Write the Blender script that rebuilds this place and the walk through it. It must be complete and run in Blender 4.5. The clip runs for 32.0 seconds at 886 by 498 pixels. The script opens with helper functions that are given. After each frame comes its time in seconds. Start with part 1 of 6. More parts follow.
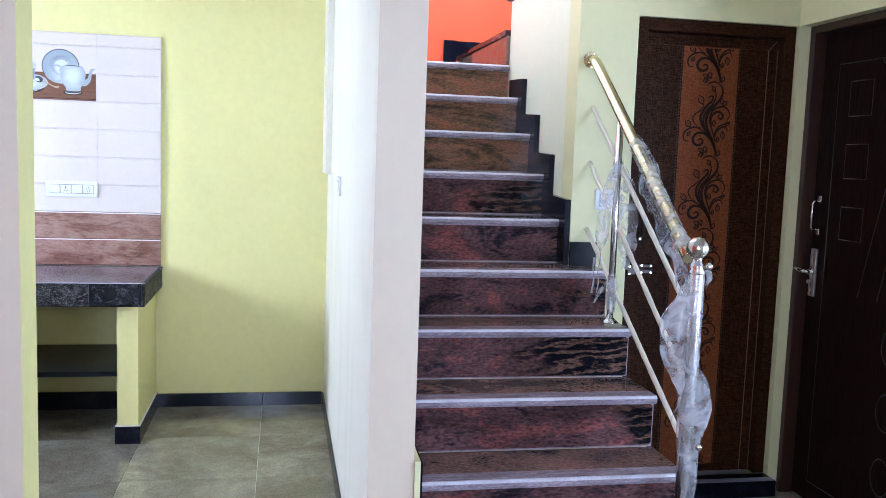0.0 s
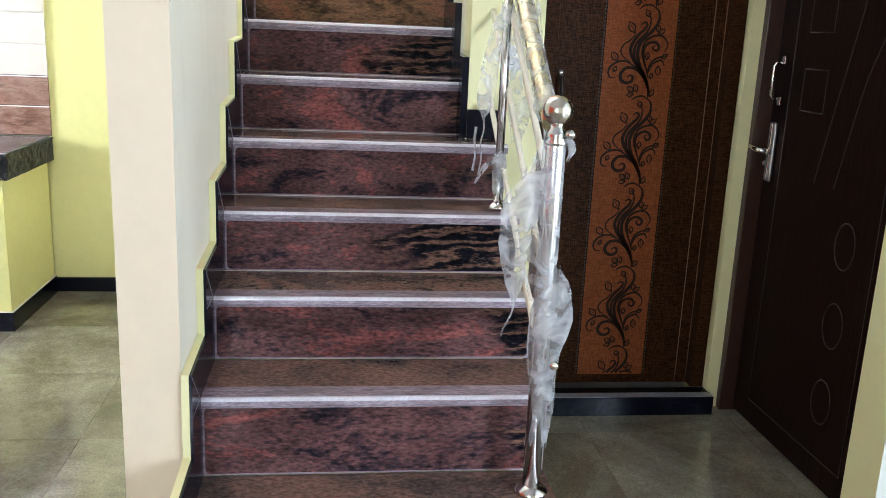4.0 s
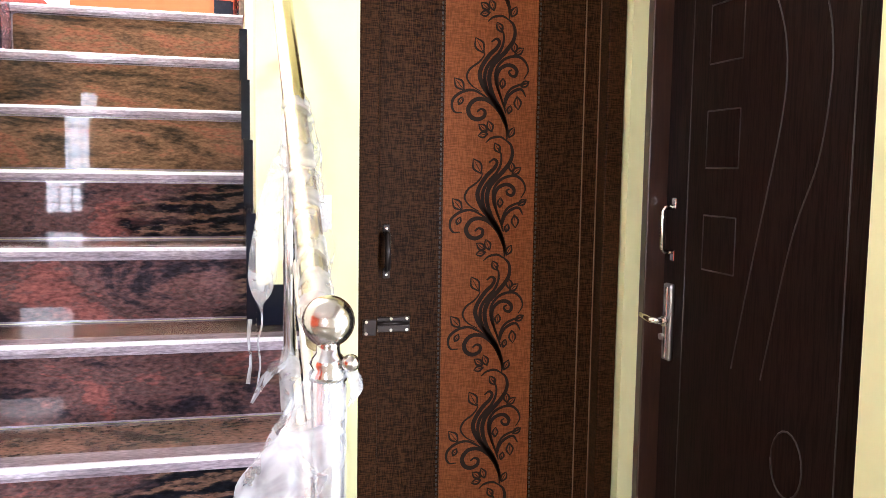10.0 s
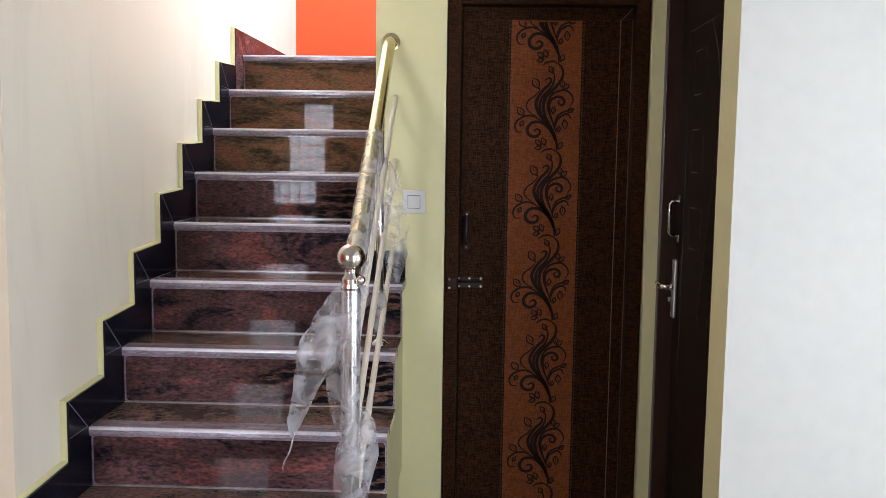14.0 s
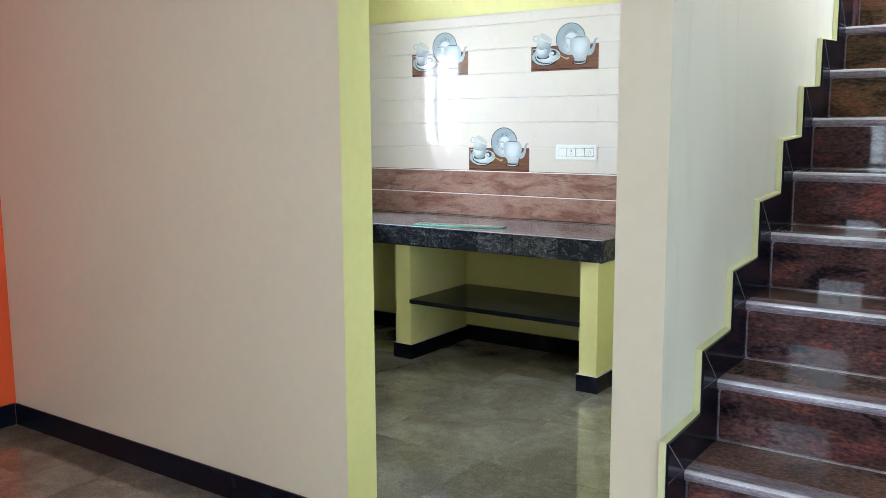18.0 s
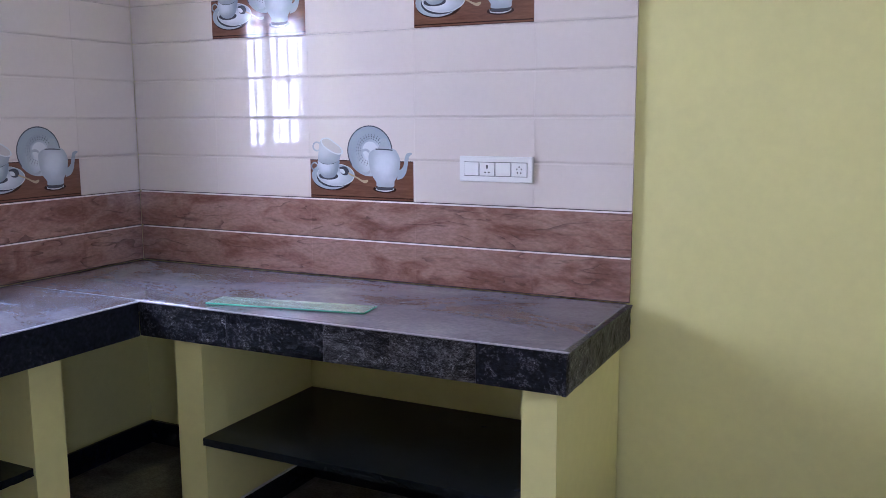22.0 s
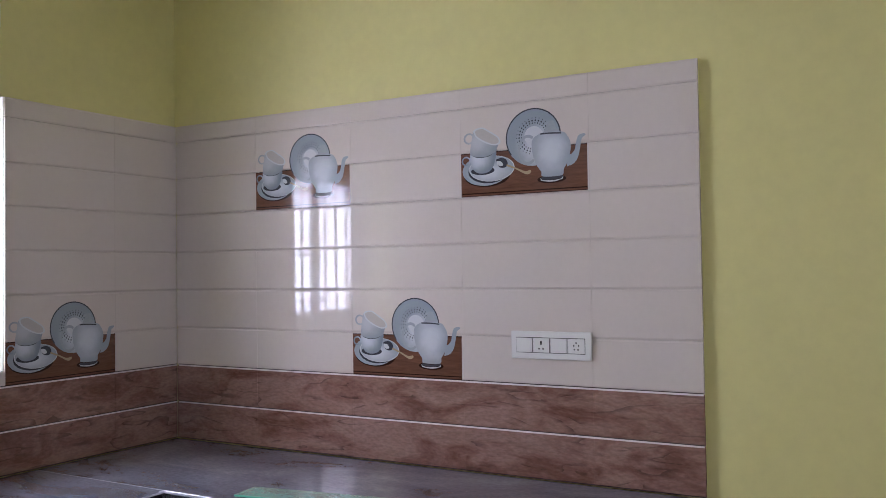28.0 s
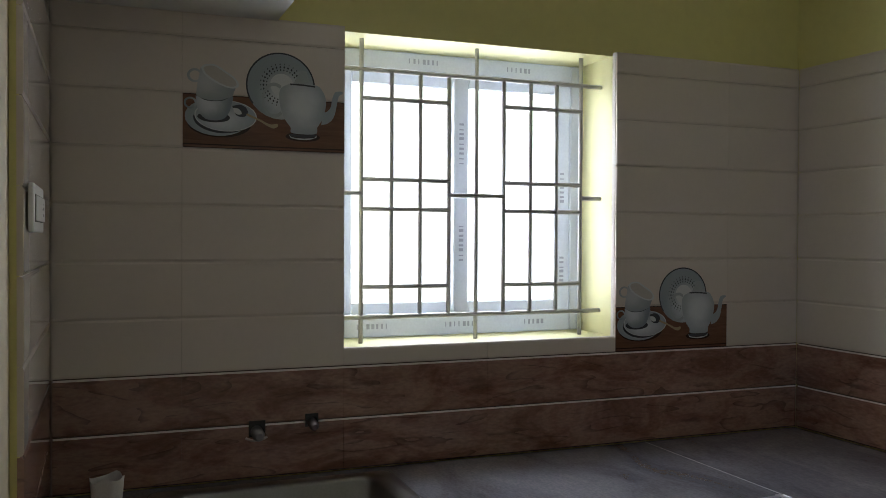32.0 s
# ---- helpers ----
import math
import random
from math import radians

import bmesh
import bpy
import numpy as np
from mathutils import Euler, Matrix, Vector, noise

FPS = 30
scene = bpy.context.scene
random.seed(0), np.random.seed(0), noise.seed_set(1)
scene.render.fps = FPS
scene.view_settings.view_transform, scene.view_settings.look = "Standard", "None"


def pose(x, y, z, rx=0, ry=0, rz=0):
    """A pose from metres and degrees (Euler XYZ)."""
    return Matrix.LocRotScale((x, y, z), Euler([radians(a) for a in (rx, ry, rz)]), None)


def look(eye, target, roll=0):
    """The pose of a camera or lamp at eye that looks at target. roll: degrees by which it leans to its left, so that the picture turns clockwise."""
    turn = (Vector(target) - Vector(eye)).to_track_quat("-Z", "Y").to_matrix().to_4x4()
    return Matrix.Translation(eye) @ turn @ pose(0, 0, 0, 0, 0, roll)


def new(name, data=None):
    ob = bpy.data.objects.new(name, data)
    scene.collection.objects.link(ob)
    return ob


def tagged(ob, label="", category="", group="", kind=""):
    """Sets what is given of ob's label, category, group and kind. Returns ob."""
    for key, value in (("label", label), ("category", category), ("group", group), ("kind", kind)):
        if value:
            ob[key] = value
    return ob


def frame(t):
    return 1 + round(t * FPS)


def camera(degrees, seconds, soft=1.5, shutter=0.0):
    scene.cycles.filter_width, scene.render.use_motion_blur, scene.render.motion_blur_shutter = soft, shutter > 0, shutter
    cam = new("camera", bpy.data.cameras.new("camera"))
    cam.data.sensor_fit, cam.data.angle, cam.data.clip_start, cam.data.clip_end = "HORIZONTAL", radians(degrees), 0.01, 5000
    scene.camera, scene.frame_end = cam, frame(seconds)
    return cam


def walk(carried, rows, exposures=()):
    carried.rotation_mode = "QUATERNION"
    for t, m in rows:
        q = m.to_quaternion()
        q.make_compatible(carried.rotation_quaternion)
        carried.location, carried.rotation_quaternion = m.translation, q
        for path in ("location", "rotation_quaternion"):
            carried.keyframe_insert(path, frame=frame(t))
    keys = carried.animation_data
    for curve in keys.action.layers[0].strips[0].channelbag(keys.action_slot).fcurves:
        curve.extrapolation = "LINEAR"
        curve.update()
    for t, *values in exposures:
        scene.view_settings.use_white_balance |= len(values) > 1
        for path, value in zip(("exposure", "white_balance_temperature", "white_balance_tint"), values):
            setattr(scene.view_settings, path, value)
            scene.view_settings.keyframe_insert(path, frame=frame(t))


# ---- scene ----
cam = camera(54.0, 32.0, soft=0.8)
PATH = [
    (0, (-0.405, -2.417, 1.503), (-0.038, -0.462, 1.291), 2.0),
    (0.5, (-0.374, -2.444, 1.506), (0.267, -0.56, 1.306), 1.9),
    (1, (-0.352, -2.48, 1.521), (0.442, -0.656, 1.321), 1.9),
    (1.5, (-0.34, -2.466, 1.512), (0.486, -0.656, 1.306), 2.0),
    (2, (-0.214, -2.413, 1.484), (0.602, -0.601, 1.258), 1.2),
    (2.5, (0.04, -2.335, 1.494), (0.734, -0.474, 1.256), 2.5),
    (4.5, (0.386, -1.862, 1.387), (0.558, 0.063, 0.874), 1.6),
    (5, (0.408, -1.854, 1.407), (0.559, 0.121, 1.131), 1.0),
    (5.5, (0.413, -1.854, 1.458), (0.555, 0.14, 1.391), 0.4),
    (6, (0.415, -1.853, 1.486), (0.561, 0.141, 1.525), -0.1),
    (6.5, (0.431, -1.849, 1.487), (0.706, 0.131, 1.534), 0.0),
    (7, (0.442, -1.839, 1.477), (0.928, 0.1, 1.513), 0.4),
    (7.5, (0.442, -1.77, 1.451), (1.007, 0.147, 1.374), 0.5),
    (8, (0.555, -1.592, 1.426), (1.084, 0.328, 1.238), 0.3),
    (8.5, (0.627, -1.44, 1.396), (0.946, 0.512, 1.104), 0.3),
    (9, (0.674, -1.276, 1.391), (0.972, 0.672, 1.046), 0.3),
    (9.5, (0.723, -1.121, 1.419), (1.15, 0.805, 1.091), 1.2),
    (10, (0.75, -1.076, 1.456), (1.239, 0.855, 1.272), 0.9),
    (10.5, (0.75, -1.083, 1.497), (1.281, 0.842, 1.602), 0.9),
    (11, (0.73, -1.073, 1.472), (1.31, 0.835, 1.624), 0.9),
    (11.5, (0.778, -1.09, 1.452), (1.485, 0.773, 1.624), 0.3),
    (12, (0.847, -1.103, 1.456), (1.621, 0.739, 1.553), 0.7),
    (12.5, (0.93, -1.243, 1.47), (1.57, 0.651, 1.413), 1.5),
    (13, (1.072, -1.547, 1.473), (1.498, 0.403, 1.338), 1.9),
    (13.5, (1.109, -1.864, 1.494), (1.376, 0.111, 1.322), 0.8),
    (14, (1.204, -2.103, 1.493), (1.135, -0.114, 1.293), 0.8),
    (14.5, (1.303, -2.252, 1.501), (0.995, -0.289, 1.279), 0.5),
    (15, (1.273, -2.302, 1.496), (0.754, -0.382, 1.287), -0.8),
    (15.5, (1.213, -2.327, 1.492), (0.473, -0.48, 1.286), -0.8),
    (17.5, (0.97, -2.219, 1.432), (-0.174, -0.595, 1.201), -0.0),
    (18, (0.796, -2.045, 1.414), (-0.339, -0.423, 1.133), -0.3),
    (18.5, (0.576, -1.662, 1.38), (-0.563, -0.045, 1.086), -0.3),
    (19, (0.354, -1.295, 1.356), (-0.792, 0.318, 1.061), -0.4),
    (19.5, (0.165, -0.97, 1.329), (-0.956, 0.651, 0.99), -0.4),
    (20, (0.04, -0.672, 1.334), (-1.09, 0.929, 0.939), -0.4),
    (20.5, (-0.088, -0.46, 1.342), (-1.259, 1.104, 0.915), -0.9),
    (21, (-0.231, -0.309, 1.377), (-1.344, 1.307, 0.996), -0.7),
    (21.5, (-0.288, -0.142, 1.408), (-1.357, 1.523, 1.114), -0.4),
    (22, (-0.381, -0.052, 1.428), (-1.262, 1.718, 1.129), -0.2),
    (22.5, (-0.429, 0.055, 1.411), (-1.206, 1.876, 1.126), -0.4),
    (23, (-0.444, 0.107, 1.422), (-1.344, 1.872, 1.148), 0.9),
    (23.5, (-0.438, 0.158, 1.43), (-1.45, 1.866, 1.181), -0.3),
    (24, (-0.449, 0.186, 1.439), (-1.553, 1.835, 1.187), -1.0),
    (24.5, (-0.504, 0.177, 1.461), (-1.886, 1.601, 1.215), -2.0),
    (26.5, (-0.518, 0.141, 1.497), (-1.953, 1.533, 1.547), -0.7),
    (27, (-0.508, 0.145, 1.493), (-1.855, 1.623, 1.544), -0.4),
    (27.5, (-0.48, 0.145, 1.484), (-1.658, 1.76, 1.542), -0.5),
    (28, (-0.468, 0.146, 1.49), (-1.464, 1.88, 1.542), -0.8),
    (28.5, (-0.466, 0.146, 1.495), (-1.441, 1.892, 1.544), -0.9),
    (29, (-0.479, 0.183, 1.498), (-1.535, 1.881, 1.543), -0.7),
    (29.5, (-0.512, 0.187, 1.494), (-1.701, 1.794, 1.54), -0.1),
    (30, (-0.587, 0.213, 1.489), (-1.875, 1.743, 1.499), -0.4),
    (30.5, (-0.646, 0.333, 1.503), (-2.177, 1.619, 1.484), -0.3),
    (31, (-0.708, 0.402, 1.509), (-2.42, 1.436, 1.481), -0.2),
    (31.5, (-0.759, 0.408, 1.522), (-2.586, 1.221, 1.486), -0.1),
    (32, (-0.771, 0.391, 1.501), (-2.633, 1.12, 1.472), 0.3),
]
EXPO = [(0.0, 0.52, 4950, 19), (1.0, 0.5, 5750, 12), (2.5, 0.55, 5900, 11), (5.0, 0.93, 5500, 9), (6.0, 0.47, 5400, 12), (7.0, 0.5, 5750, 12), (8.0, 1.0, 5550, 15), (9.0, 1.5, 5500, 17), (10.0, 1.75, 6050, 20), (10.5, 0.95, 6150, 20), (11.0, 0.6, 6300, 20), (12.0, 0.56, 6300, 20), (13.0, 0.28, 6250, 20), (14.0, 0.3, 6100, 20), (15.0, 0.3, 5600, 18), (18.0, 0.25, 5500, 4), (20.0, 0.35, 5250, 11), (21.0, 0.03, 5000, 25), (22.0, -0.48, 5150, 31), (23.0, -0.2, 5450, 33), (24.5, -0.9, 5650, 26), (27.0, -1.45, 6000, 19), (28.0, -1.1, 5700, 26), (29.0, -1.0, 5500, 22), (30.0, -1.35, 5900, 22), (31.0, -1.9, 6050, 13), (32.0, -2.3, 6250, 12)]
walk(cam, [(t, look(e, a, r)) for t, e, a, r in PATH], EXPO)

# ---- world and light ----
world = bpy.data.worlds.new("sky")
scene.world = world
world.use_nodes = True
wn = world.node_tree
sky = wn.nodes.new("ShaderNodeTexSky")
sky.sky_type, sky.sun_disc = "NISHITA", False
sky.sun_elevation, sky.sun_rotation = radians(55), radians(60)
wn.links.new(sky.outputs[0], wn.nodes["Background"].inputs[0])
wn.nodes["Background"].inputs[1].default_value = 0.12
sun_data = bpy.data.lights.new("sun", "SUN")
sun_data.energy, sun_data.angle, sun_data.color = 1.0, radians(12), (1, 0.96, 0.9)
sun = new("sun", sun_data)
sun.matrix_world = pose(0, 0, 12, 35, 0, 120)


def window_light(name, eye, target, w, h, energy, color):
    """Sky light that enters by an opening."""
    data = bpy.data.lights.new(name, "AREA")
    data.shape, data.size, data.size_y, data.energy, data.color = "RECTANGLE", w, h, energy, color
    ob = new(name, data)
    ob.matrix_world = look(eye, target)
    return ob


COOL = (0.86, 0.94, 1.0)
PALE = (0.95, 0.965, 1.0)
window_light("kitchen_window_light", (-3.515, 1.495, 1.638), (0, 1.495, 1.55), 0.83, 0.80, 92, PALE)
window_light("south_window_light", (-0.615, -3.85, 1.6), (-0.615, 0, 1.5), 0.52, 1.16, 60, (0.90, 0.95, 1.0))
# two doorway lamps out of view, added to brighten the living room and niche
window_light("unseen_south_doorway_light", (3.42, -3.75, 1.3), (1.2, 0, 1.2), 1.0, 2.2, 86, COOL)
window_light("unseen_east_doorway_light", (4.25, -1.2, 1.3), (0, -0.6, 1.3), 0.9, 2.1, 40, COOL)
# upper window lamp out of view, added to light the stair walls from above
window_light("unseen_stair_window_light", (1.95, 2.4, 4.1), (0, 2.2, 2.7), 1.8, 1.5, 155, (0.82, 0.91, 1.0))

# ---- materials ----


def material(name, base, rough=0.5, metal=0.0, scale=6.0, vary=0.06, bump=0.0, bump_scale=120.0, coat=0.0, spec=0.5, piece=0.0):
    """A painted or plain surface: colour with two scales of variation, and a fine relief."""
    m = bpy.data.materials.new(name)
    m.use_nodes = True
    t = m.node_tree
    b = t.nodes["Principled BSDF"]
    b.inputs["Roughness"].default_value, b.inputs["Metallic"].default_value = rough, metal
    b.inputs["Coat Weight"].default_value = coat
    b.inputs["Coat Roughness"].default_value = 0.05
    b.inputs["Specular IOR Level"].default_value = spec
    tc = t.nodes.new("ShaderNodeTexCoord")
    n1 = t.nodes.new("ShaderNodeTexNoise")
    n1.inputs["Scale"].default_value, n1.inputs["Detail"].default_value = scale, 6
    n2 = t.nodes.new("ShaderNodeTexNoise")
    n2.inputs["Scale"].default_value, n2.inputs["Detail"].default_value = scale * 14, 3
    add = t.nodes.new("ShaderNodeMath")
    add.operation = "ADD"
    t.links.new(tc.outputs["Object"], n1.inputs["Vector"])
    t.links.new(tc.outputs["Object"], n2.inputs["Vector"])
    t.links.new(n1.outputs["Fac"], add.inputs[0])
    t.links.new(n2.outputs["Fac"], add.inputs[1])
    last = add.outputs[0]
    if piece:
        info = t.nodes.new("ShaderNodeObjectInfo")
        mul = t.nodes.new("ShaderNodeMath")
        mul.operation = "MULTIPLY_ADD"
        mul.inputs[1].default_value = piece
        t.links.new(info.outputs["Random"], mul.inputs[0])
        t.links.new(last, mul.inputs[2])
        last = mul.outputs[0]
    r = t.nodes.new("ShaderNodeMapRange")
    r.inputs["From Min"].default_value, r.inputs["From Max"].default_value = 0.6, 1.4 + piece
    r.inputs["To Min"].default_value, r.inputs["To Max"].default_value = 1 - vary, 1 + vary
    t.links.new(last, r.inputs["Value"])
    mix = t.nodes.new("ShaderNodeVectorMath")
    mix.operation = "SCALE"
    mix.inputs[0].default_value = base
    t.links.new(r.outputs["Result"], mix.inputs["Scale"])
    t.links.new(mix.outputs["Vector"], b.inputs["Base Color"])
    if bump:
        n3 = t.nodes.new("ShaderNodeTexNoise")
        n3.inputs["Scale"].default_value, n3.inputs["Detail"].default_value = bump_scale, 4
        t.links.new(tc.outputs["Object"], n3.inputs["Vector"])
        bp = t.nodes.new("ShaderNodeBump")
        bp.inputs["Strength"].default_value, bp.inputs["Distance"].default_value = bump, 0.003
        t.links.new(n3.outputs["Fac"], bp.inputs["Height"])
        t.links.new(bp.outputs["Normal"], b.inputs["Normal"])
    return m


def ramped(name, stops, stretch, scale, rough, distortion=1.5, detail=8, coat=0.0, speck=0.0, bump=0.0, shift=True, grain=0.0, grain_scale=110.0, swirl=0.0, spec=0.5, contour=0.0, cloud=0.0, through_wall=False):
    """Stone or timber: a stretched noise through a colour ramp, shifted for each piece."""
    m = bpy.data.materials.new(name)
    m.use_nodes = True
    t = m.node_tree
    b = t.nodes["Principled BSDF"]
    b.inputs["Roughness"].default_value, b.inputs["Coat Weight"].default_value = rough, coat
    b.inputs["Coat Roughness"].default_value = 0.03
    tc = t.nodes.new("ShaderNodeTexCoord")
    mp = t.nodes.new("ShaderNodeMapping")
    mp.inputs["Scale"].default_value = stretch
    if through_wall:
        # one pattern that runs on over all the tiles of a wall
        geo = t.nodes.new("ShaderNodeNewGeometry")
        t.links.new(geo.outputs["Position"], mp.inputs["Vector"])
    else:
        t.links.new(tc.outputs["Object"], mp.inputs["Vector"])
    vec = mp.outputs["Vector"]
    if shift:
        info = t.nodes.new("ShaderNodeObjectInfo")
        sc = t.nodes.new("ShaderNodeMath")
        sc.operation = "MULTIPLY"
        sc.inputs[1].default_value = 37.0
        t.links.new(info.outputs["Random"], sc.inputs[0])
        cb = t.nodes.new("ShaderNodeCombineXYZ")
        for k in range(3):
            t.links.new(sc.outputs[0], cb.inputs[k])
        ad = t.nodes.new("ShaderNodeVectorMath")
        ad.operation = "ADD"
        t.links.new(vec, ad.inputs[0])
        t.links.new(cb.outputs[0], ad.inputs[1])
        vec = ad.outputs[0]
    n = t.nodes.new("ShaderNodeTexNoise")
    n.inputs["Scale"].default_value, n.inputs["Detail"].default_value = scale, detail
    n.inputs["Distortion"].default_value = distortion
    n.inputs["Roughness"].default_value = 0.62
    t.links.new(vec, n.inputs["Vector"])
    fac = n.outputs["Fac"]
    if speck:
        n2 = t.nodes.new("ShaderNodeTexNoise")
        n2.inputs["Scale"].default_value, n2.inputs["Detail"].default_value = scale * 16, 5
        t.links.new(vec, n2.inputs["Vector"])
        ma = t.nodes.new("ShaderNodeMath")
        ma.operation = "MULTIPLY_ADD"
        ma.inputs[1].default_value = speck
        sb = t.nodes.new("ShaderNodeMath")
        sb.operation = "SUBTRACT"
        sb.inputs[1].default_value = speck / 2
        t.links.new(n2.outputs["Fac"], ma.inputs[0])
        t.links.new(fac, ma.inputs[2])
        t.links.new(ma.outputs[0], sb.inputs[0])
        fac = sb.outputs[0]
    cr = t.nodes.new("ShaderNodeValToRGB")
    el = cr.color_ramp.elements
    while len(el) < len(stops):
        el.new(0.5)
    for e, (p, c) in zip(el, stops):
        e.position, e.color = p, (*c, 1)
    t.links.new(fac, cr.inputs[0])
    b.inputs["Specular IOR Level"].default_value = spec
    colour = cr.outputs[0]
    if swirl:
        # black flowing bands that fill one end of the slab
        sm = t.nodes.new("ShaderNodeMapping")
        sm.inputs["Scale"].default_value = (0.55, 1.0, 2.1)
        sm.inputs["Rotation"].default_value = (0, 0.45, 0)
        t.links.new(tc.outputs["Object"], sm.inputs["Vector"])
        sw = t.nodes.new("ShaderNodeTexWave")
        sw.wave_type, sw.bands_direction = "BANDS", "Z"
        sw.inputs["Scale"].default_value, sw.inputs["Distortion"].default_value, sw.inputs["Detail"].default_value = 4.4, 16.0, 6.0
        sw.inputs["Detail Scale"].default_value = 1.25
        sw.inputs["Detail Roughness"].default_value = 0.68
        t.links.new(sm.outputs["Vector"], sw.inputs["Vector"])
        sr = t.nodes.new("ShaderNodeValToRGB")
        se = sr.color_ramp.elements
        while len(se) < 5:
            se.new(0.5)
        for e, (p, c) in zip(se, ((0.0, (0.006, 0.006, 0.009)), (0.40, (0.011, 0.010, 0.013)), (0.60, (0.040, 0.027, 0.023)), (0.78, (0.085, 0.048, 0.036)), (1.0, (0.135, 0.075, 0.052)))):
            e.position, e.color = p, (*c, 1)
        t.links.new(sw.outputs["Fac"], sr.inputs[0])
        sx = t.nodes.new("ShaderNodeSeparateXYZ")
        t.links.new(tc.outputs["Object"], sx.inputs[0])
        mk = t.nodes.new("ShaderNodeTexNoise")
        mk.inputs["Scale"].default_value, mk.inputs["Detail"].default_value = 3.5, 4
        t.links.new(vec, mk.inputs["Vector"])
        mka = t.nodes.new("ShaderNodeMath")
        mka.operation = "MULTIPLY_ADD"
        mka.inputs[1].default_value = 0.9
        t.links.new(mk.outputs["Fac"], mka.inputs[0])
        t.links.new(sx.outputs["X"], mka.inputs[2])
        mkr = t.nodes.new("ShaderNodeMapRange")
        mkr.inputs["From Min"].default_value, mkr.inputs["From Max"].default_value = swirl, swirl + 0.10
        t.links.new(mka.outputs[0], mkr.inputs["Value"])
        mm = t.nodes.new("ShaderNodeMix")
        mm.data_type = "RGBA"
        t.links.new(mkr.outputs["Result"], mm.inputs["Factor"])
        t.links.new(colour, mm.inputs["A"])
        t.links.new(sr.outputs[0], mm.inputs["B"])
        colour = mm.outputs["Result"]
    if cloud:
        # broad dark and light clouds in the stone
        cl = t.nodes.new("ShaderNodeTexNoise")
        cl.inputs["Scale"].default_value, cl.inputs["Detail"].default_value, cl.inputs["Distortion"].default_value = 1.7, 4, 1.4
        t.links.new(vec, cl.inputs["Vector"])
        cq = t.nodes.new("ShaderNodeMapRange")
        cq.inputs["From Min"].default_value, cq.inputs["From Max"].default_value = 0.34, 0.62
        cq.inputs["To Min"].default_value, cq.inputs["To Max"].default_value = 1 - cloud, 1 + cloud * 0.4
        t.links.new(cl.outputs["Fac"], cq.inputs["Value"])
        cv = t.nodes.new("ShaderNodeVectorMath")
        cv.operation = "SCALE"
        t.links.new(colour, cv.inputs[0])
        t.links.new(cq.outputs["Result"], cv.inputs["Scale"])
        colour = cv.outputs["Vector"]
    if contour:
        # wandering growth rings: dark at each edge, fading to one side
        cm = t.nodes.new("ShaderNodeMapping")
        cm.inputs["Scale"].default_value = (3.2, 3.2, 6.0)
        t.links.new(vec, cm.inputs["Vector"])
        cn = t.nodes.new("ShaderNodeTexNoise")
        cn.inputs["Scale"].default_value, cn.inputs["Detail"].default_value, cn.inputs["Distortion"].default_value = 0.8, 2.5, 0.35
        t.links.new(cm.outputs["Vector"], cn.inputs["Vector"])
        pp = t.nodes.new("ShaderNodeMath")
        pp.operation = "FRACT"
        pm = t.nodes.new("ShaderNodeMath")
        pm.operation = "MULTIPLY"
        pm.inputs[1].default_value = 6.0
        t.links.new(cn.outputs["Fac"], pm.inputs[0])
        t.links.new(pm.outputs[0], pp.inputs[0])
        cr2 = t.nodes.new("ShaderNodeMapRange")
        cr2.inputs["From Min"].default_value, cr2.inputs["From Max"].default_value = 0.0, 0.22
        cr2.inputs["To Min"].default_value, cr2.inputs["To Max"].default_value = 1 - contour, 1.0
        t.links.new(pp.outputs[0], cr2.inputs["Value"])
        # the rings come and go
        cw = t.nodes.new("ShaderNodeTexNoise")
        cw.inputs["Scale"].default_value, cw.inputs["Detail"].default_value = 3.1, 3
        t.links.new(cm.outputs["Vector"], cw.inputs["Vector"])
        ck = t.nodes.new("ShaderNodeMapRange")
        ck.inputs["From Min"].default_value, ck.inputs["From Max"].default_value = 0.46, 0.56
        t.links.new(cw.outputs["Fac"], ck.inputs["Value"])
        cx = t.nodes.new("ShaderNodeMix")
        cx.inputs["A"].default_value = 1.0
        t.links.new(ck.outputs["Result"], cx.inputs["Factor"])
        t.links.new(cr2.outputs["Result"], cx.inputs["B"])
        cs = t.nodes.new("ShaderNodeVectorMath")
        cs.operation = "SCALE"
        t.links.new(colour, cs.inputs[0])
        t.links.new(cx.outputs["Result"], cs.inputs["Scale"])
        colour = cs.outputs["Vector"]
    if grain:
        g = t.nodes.new("ShaderNodeTexNoise")
        g.inputs["Scale"].default_value, g.inputs["Detail"].default_value = grain_scale, 3
        t.links.new(vec, g.inputs["Vector"])
        mr = t.nodes.new("ShaderNodeMapRange")
        mr.inputs["From Min"].default_value, mr.inputs["From Max"].default_value = 0.32, 0.68
        mr.inputs["To Min"].default_value, mr.inputs["To Max"].default_value = 1 - grain, 1 + grain
        t.links.new(g.outputs["Fac"], mr.inputs["Value"])
        vs = t.nodes.new("ShaderNodeVectorMath")
        vs.operation = "SCALE"
        t.links.new(colour, vs.inputs[0])
        t.links.new(mr.outputs["Result"], vs.inputs["Scale"])
        colour = vs.outputs["Vector"]
    t.links.new(colour, b.inputs["Base Color"])
    if bump:
        bp = t.nodes.new("ShaderNodeBump")
        bp.inputs["Strength"].default_value, bp.inputs["Distance"].default_value = bump, 0.004
        t.links.new(fac, bp.inputs["Height"])
        t.links.new(bp.outputs["Normal"], b.inputs["Normal"])
    return m


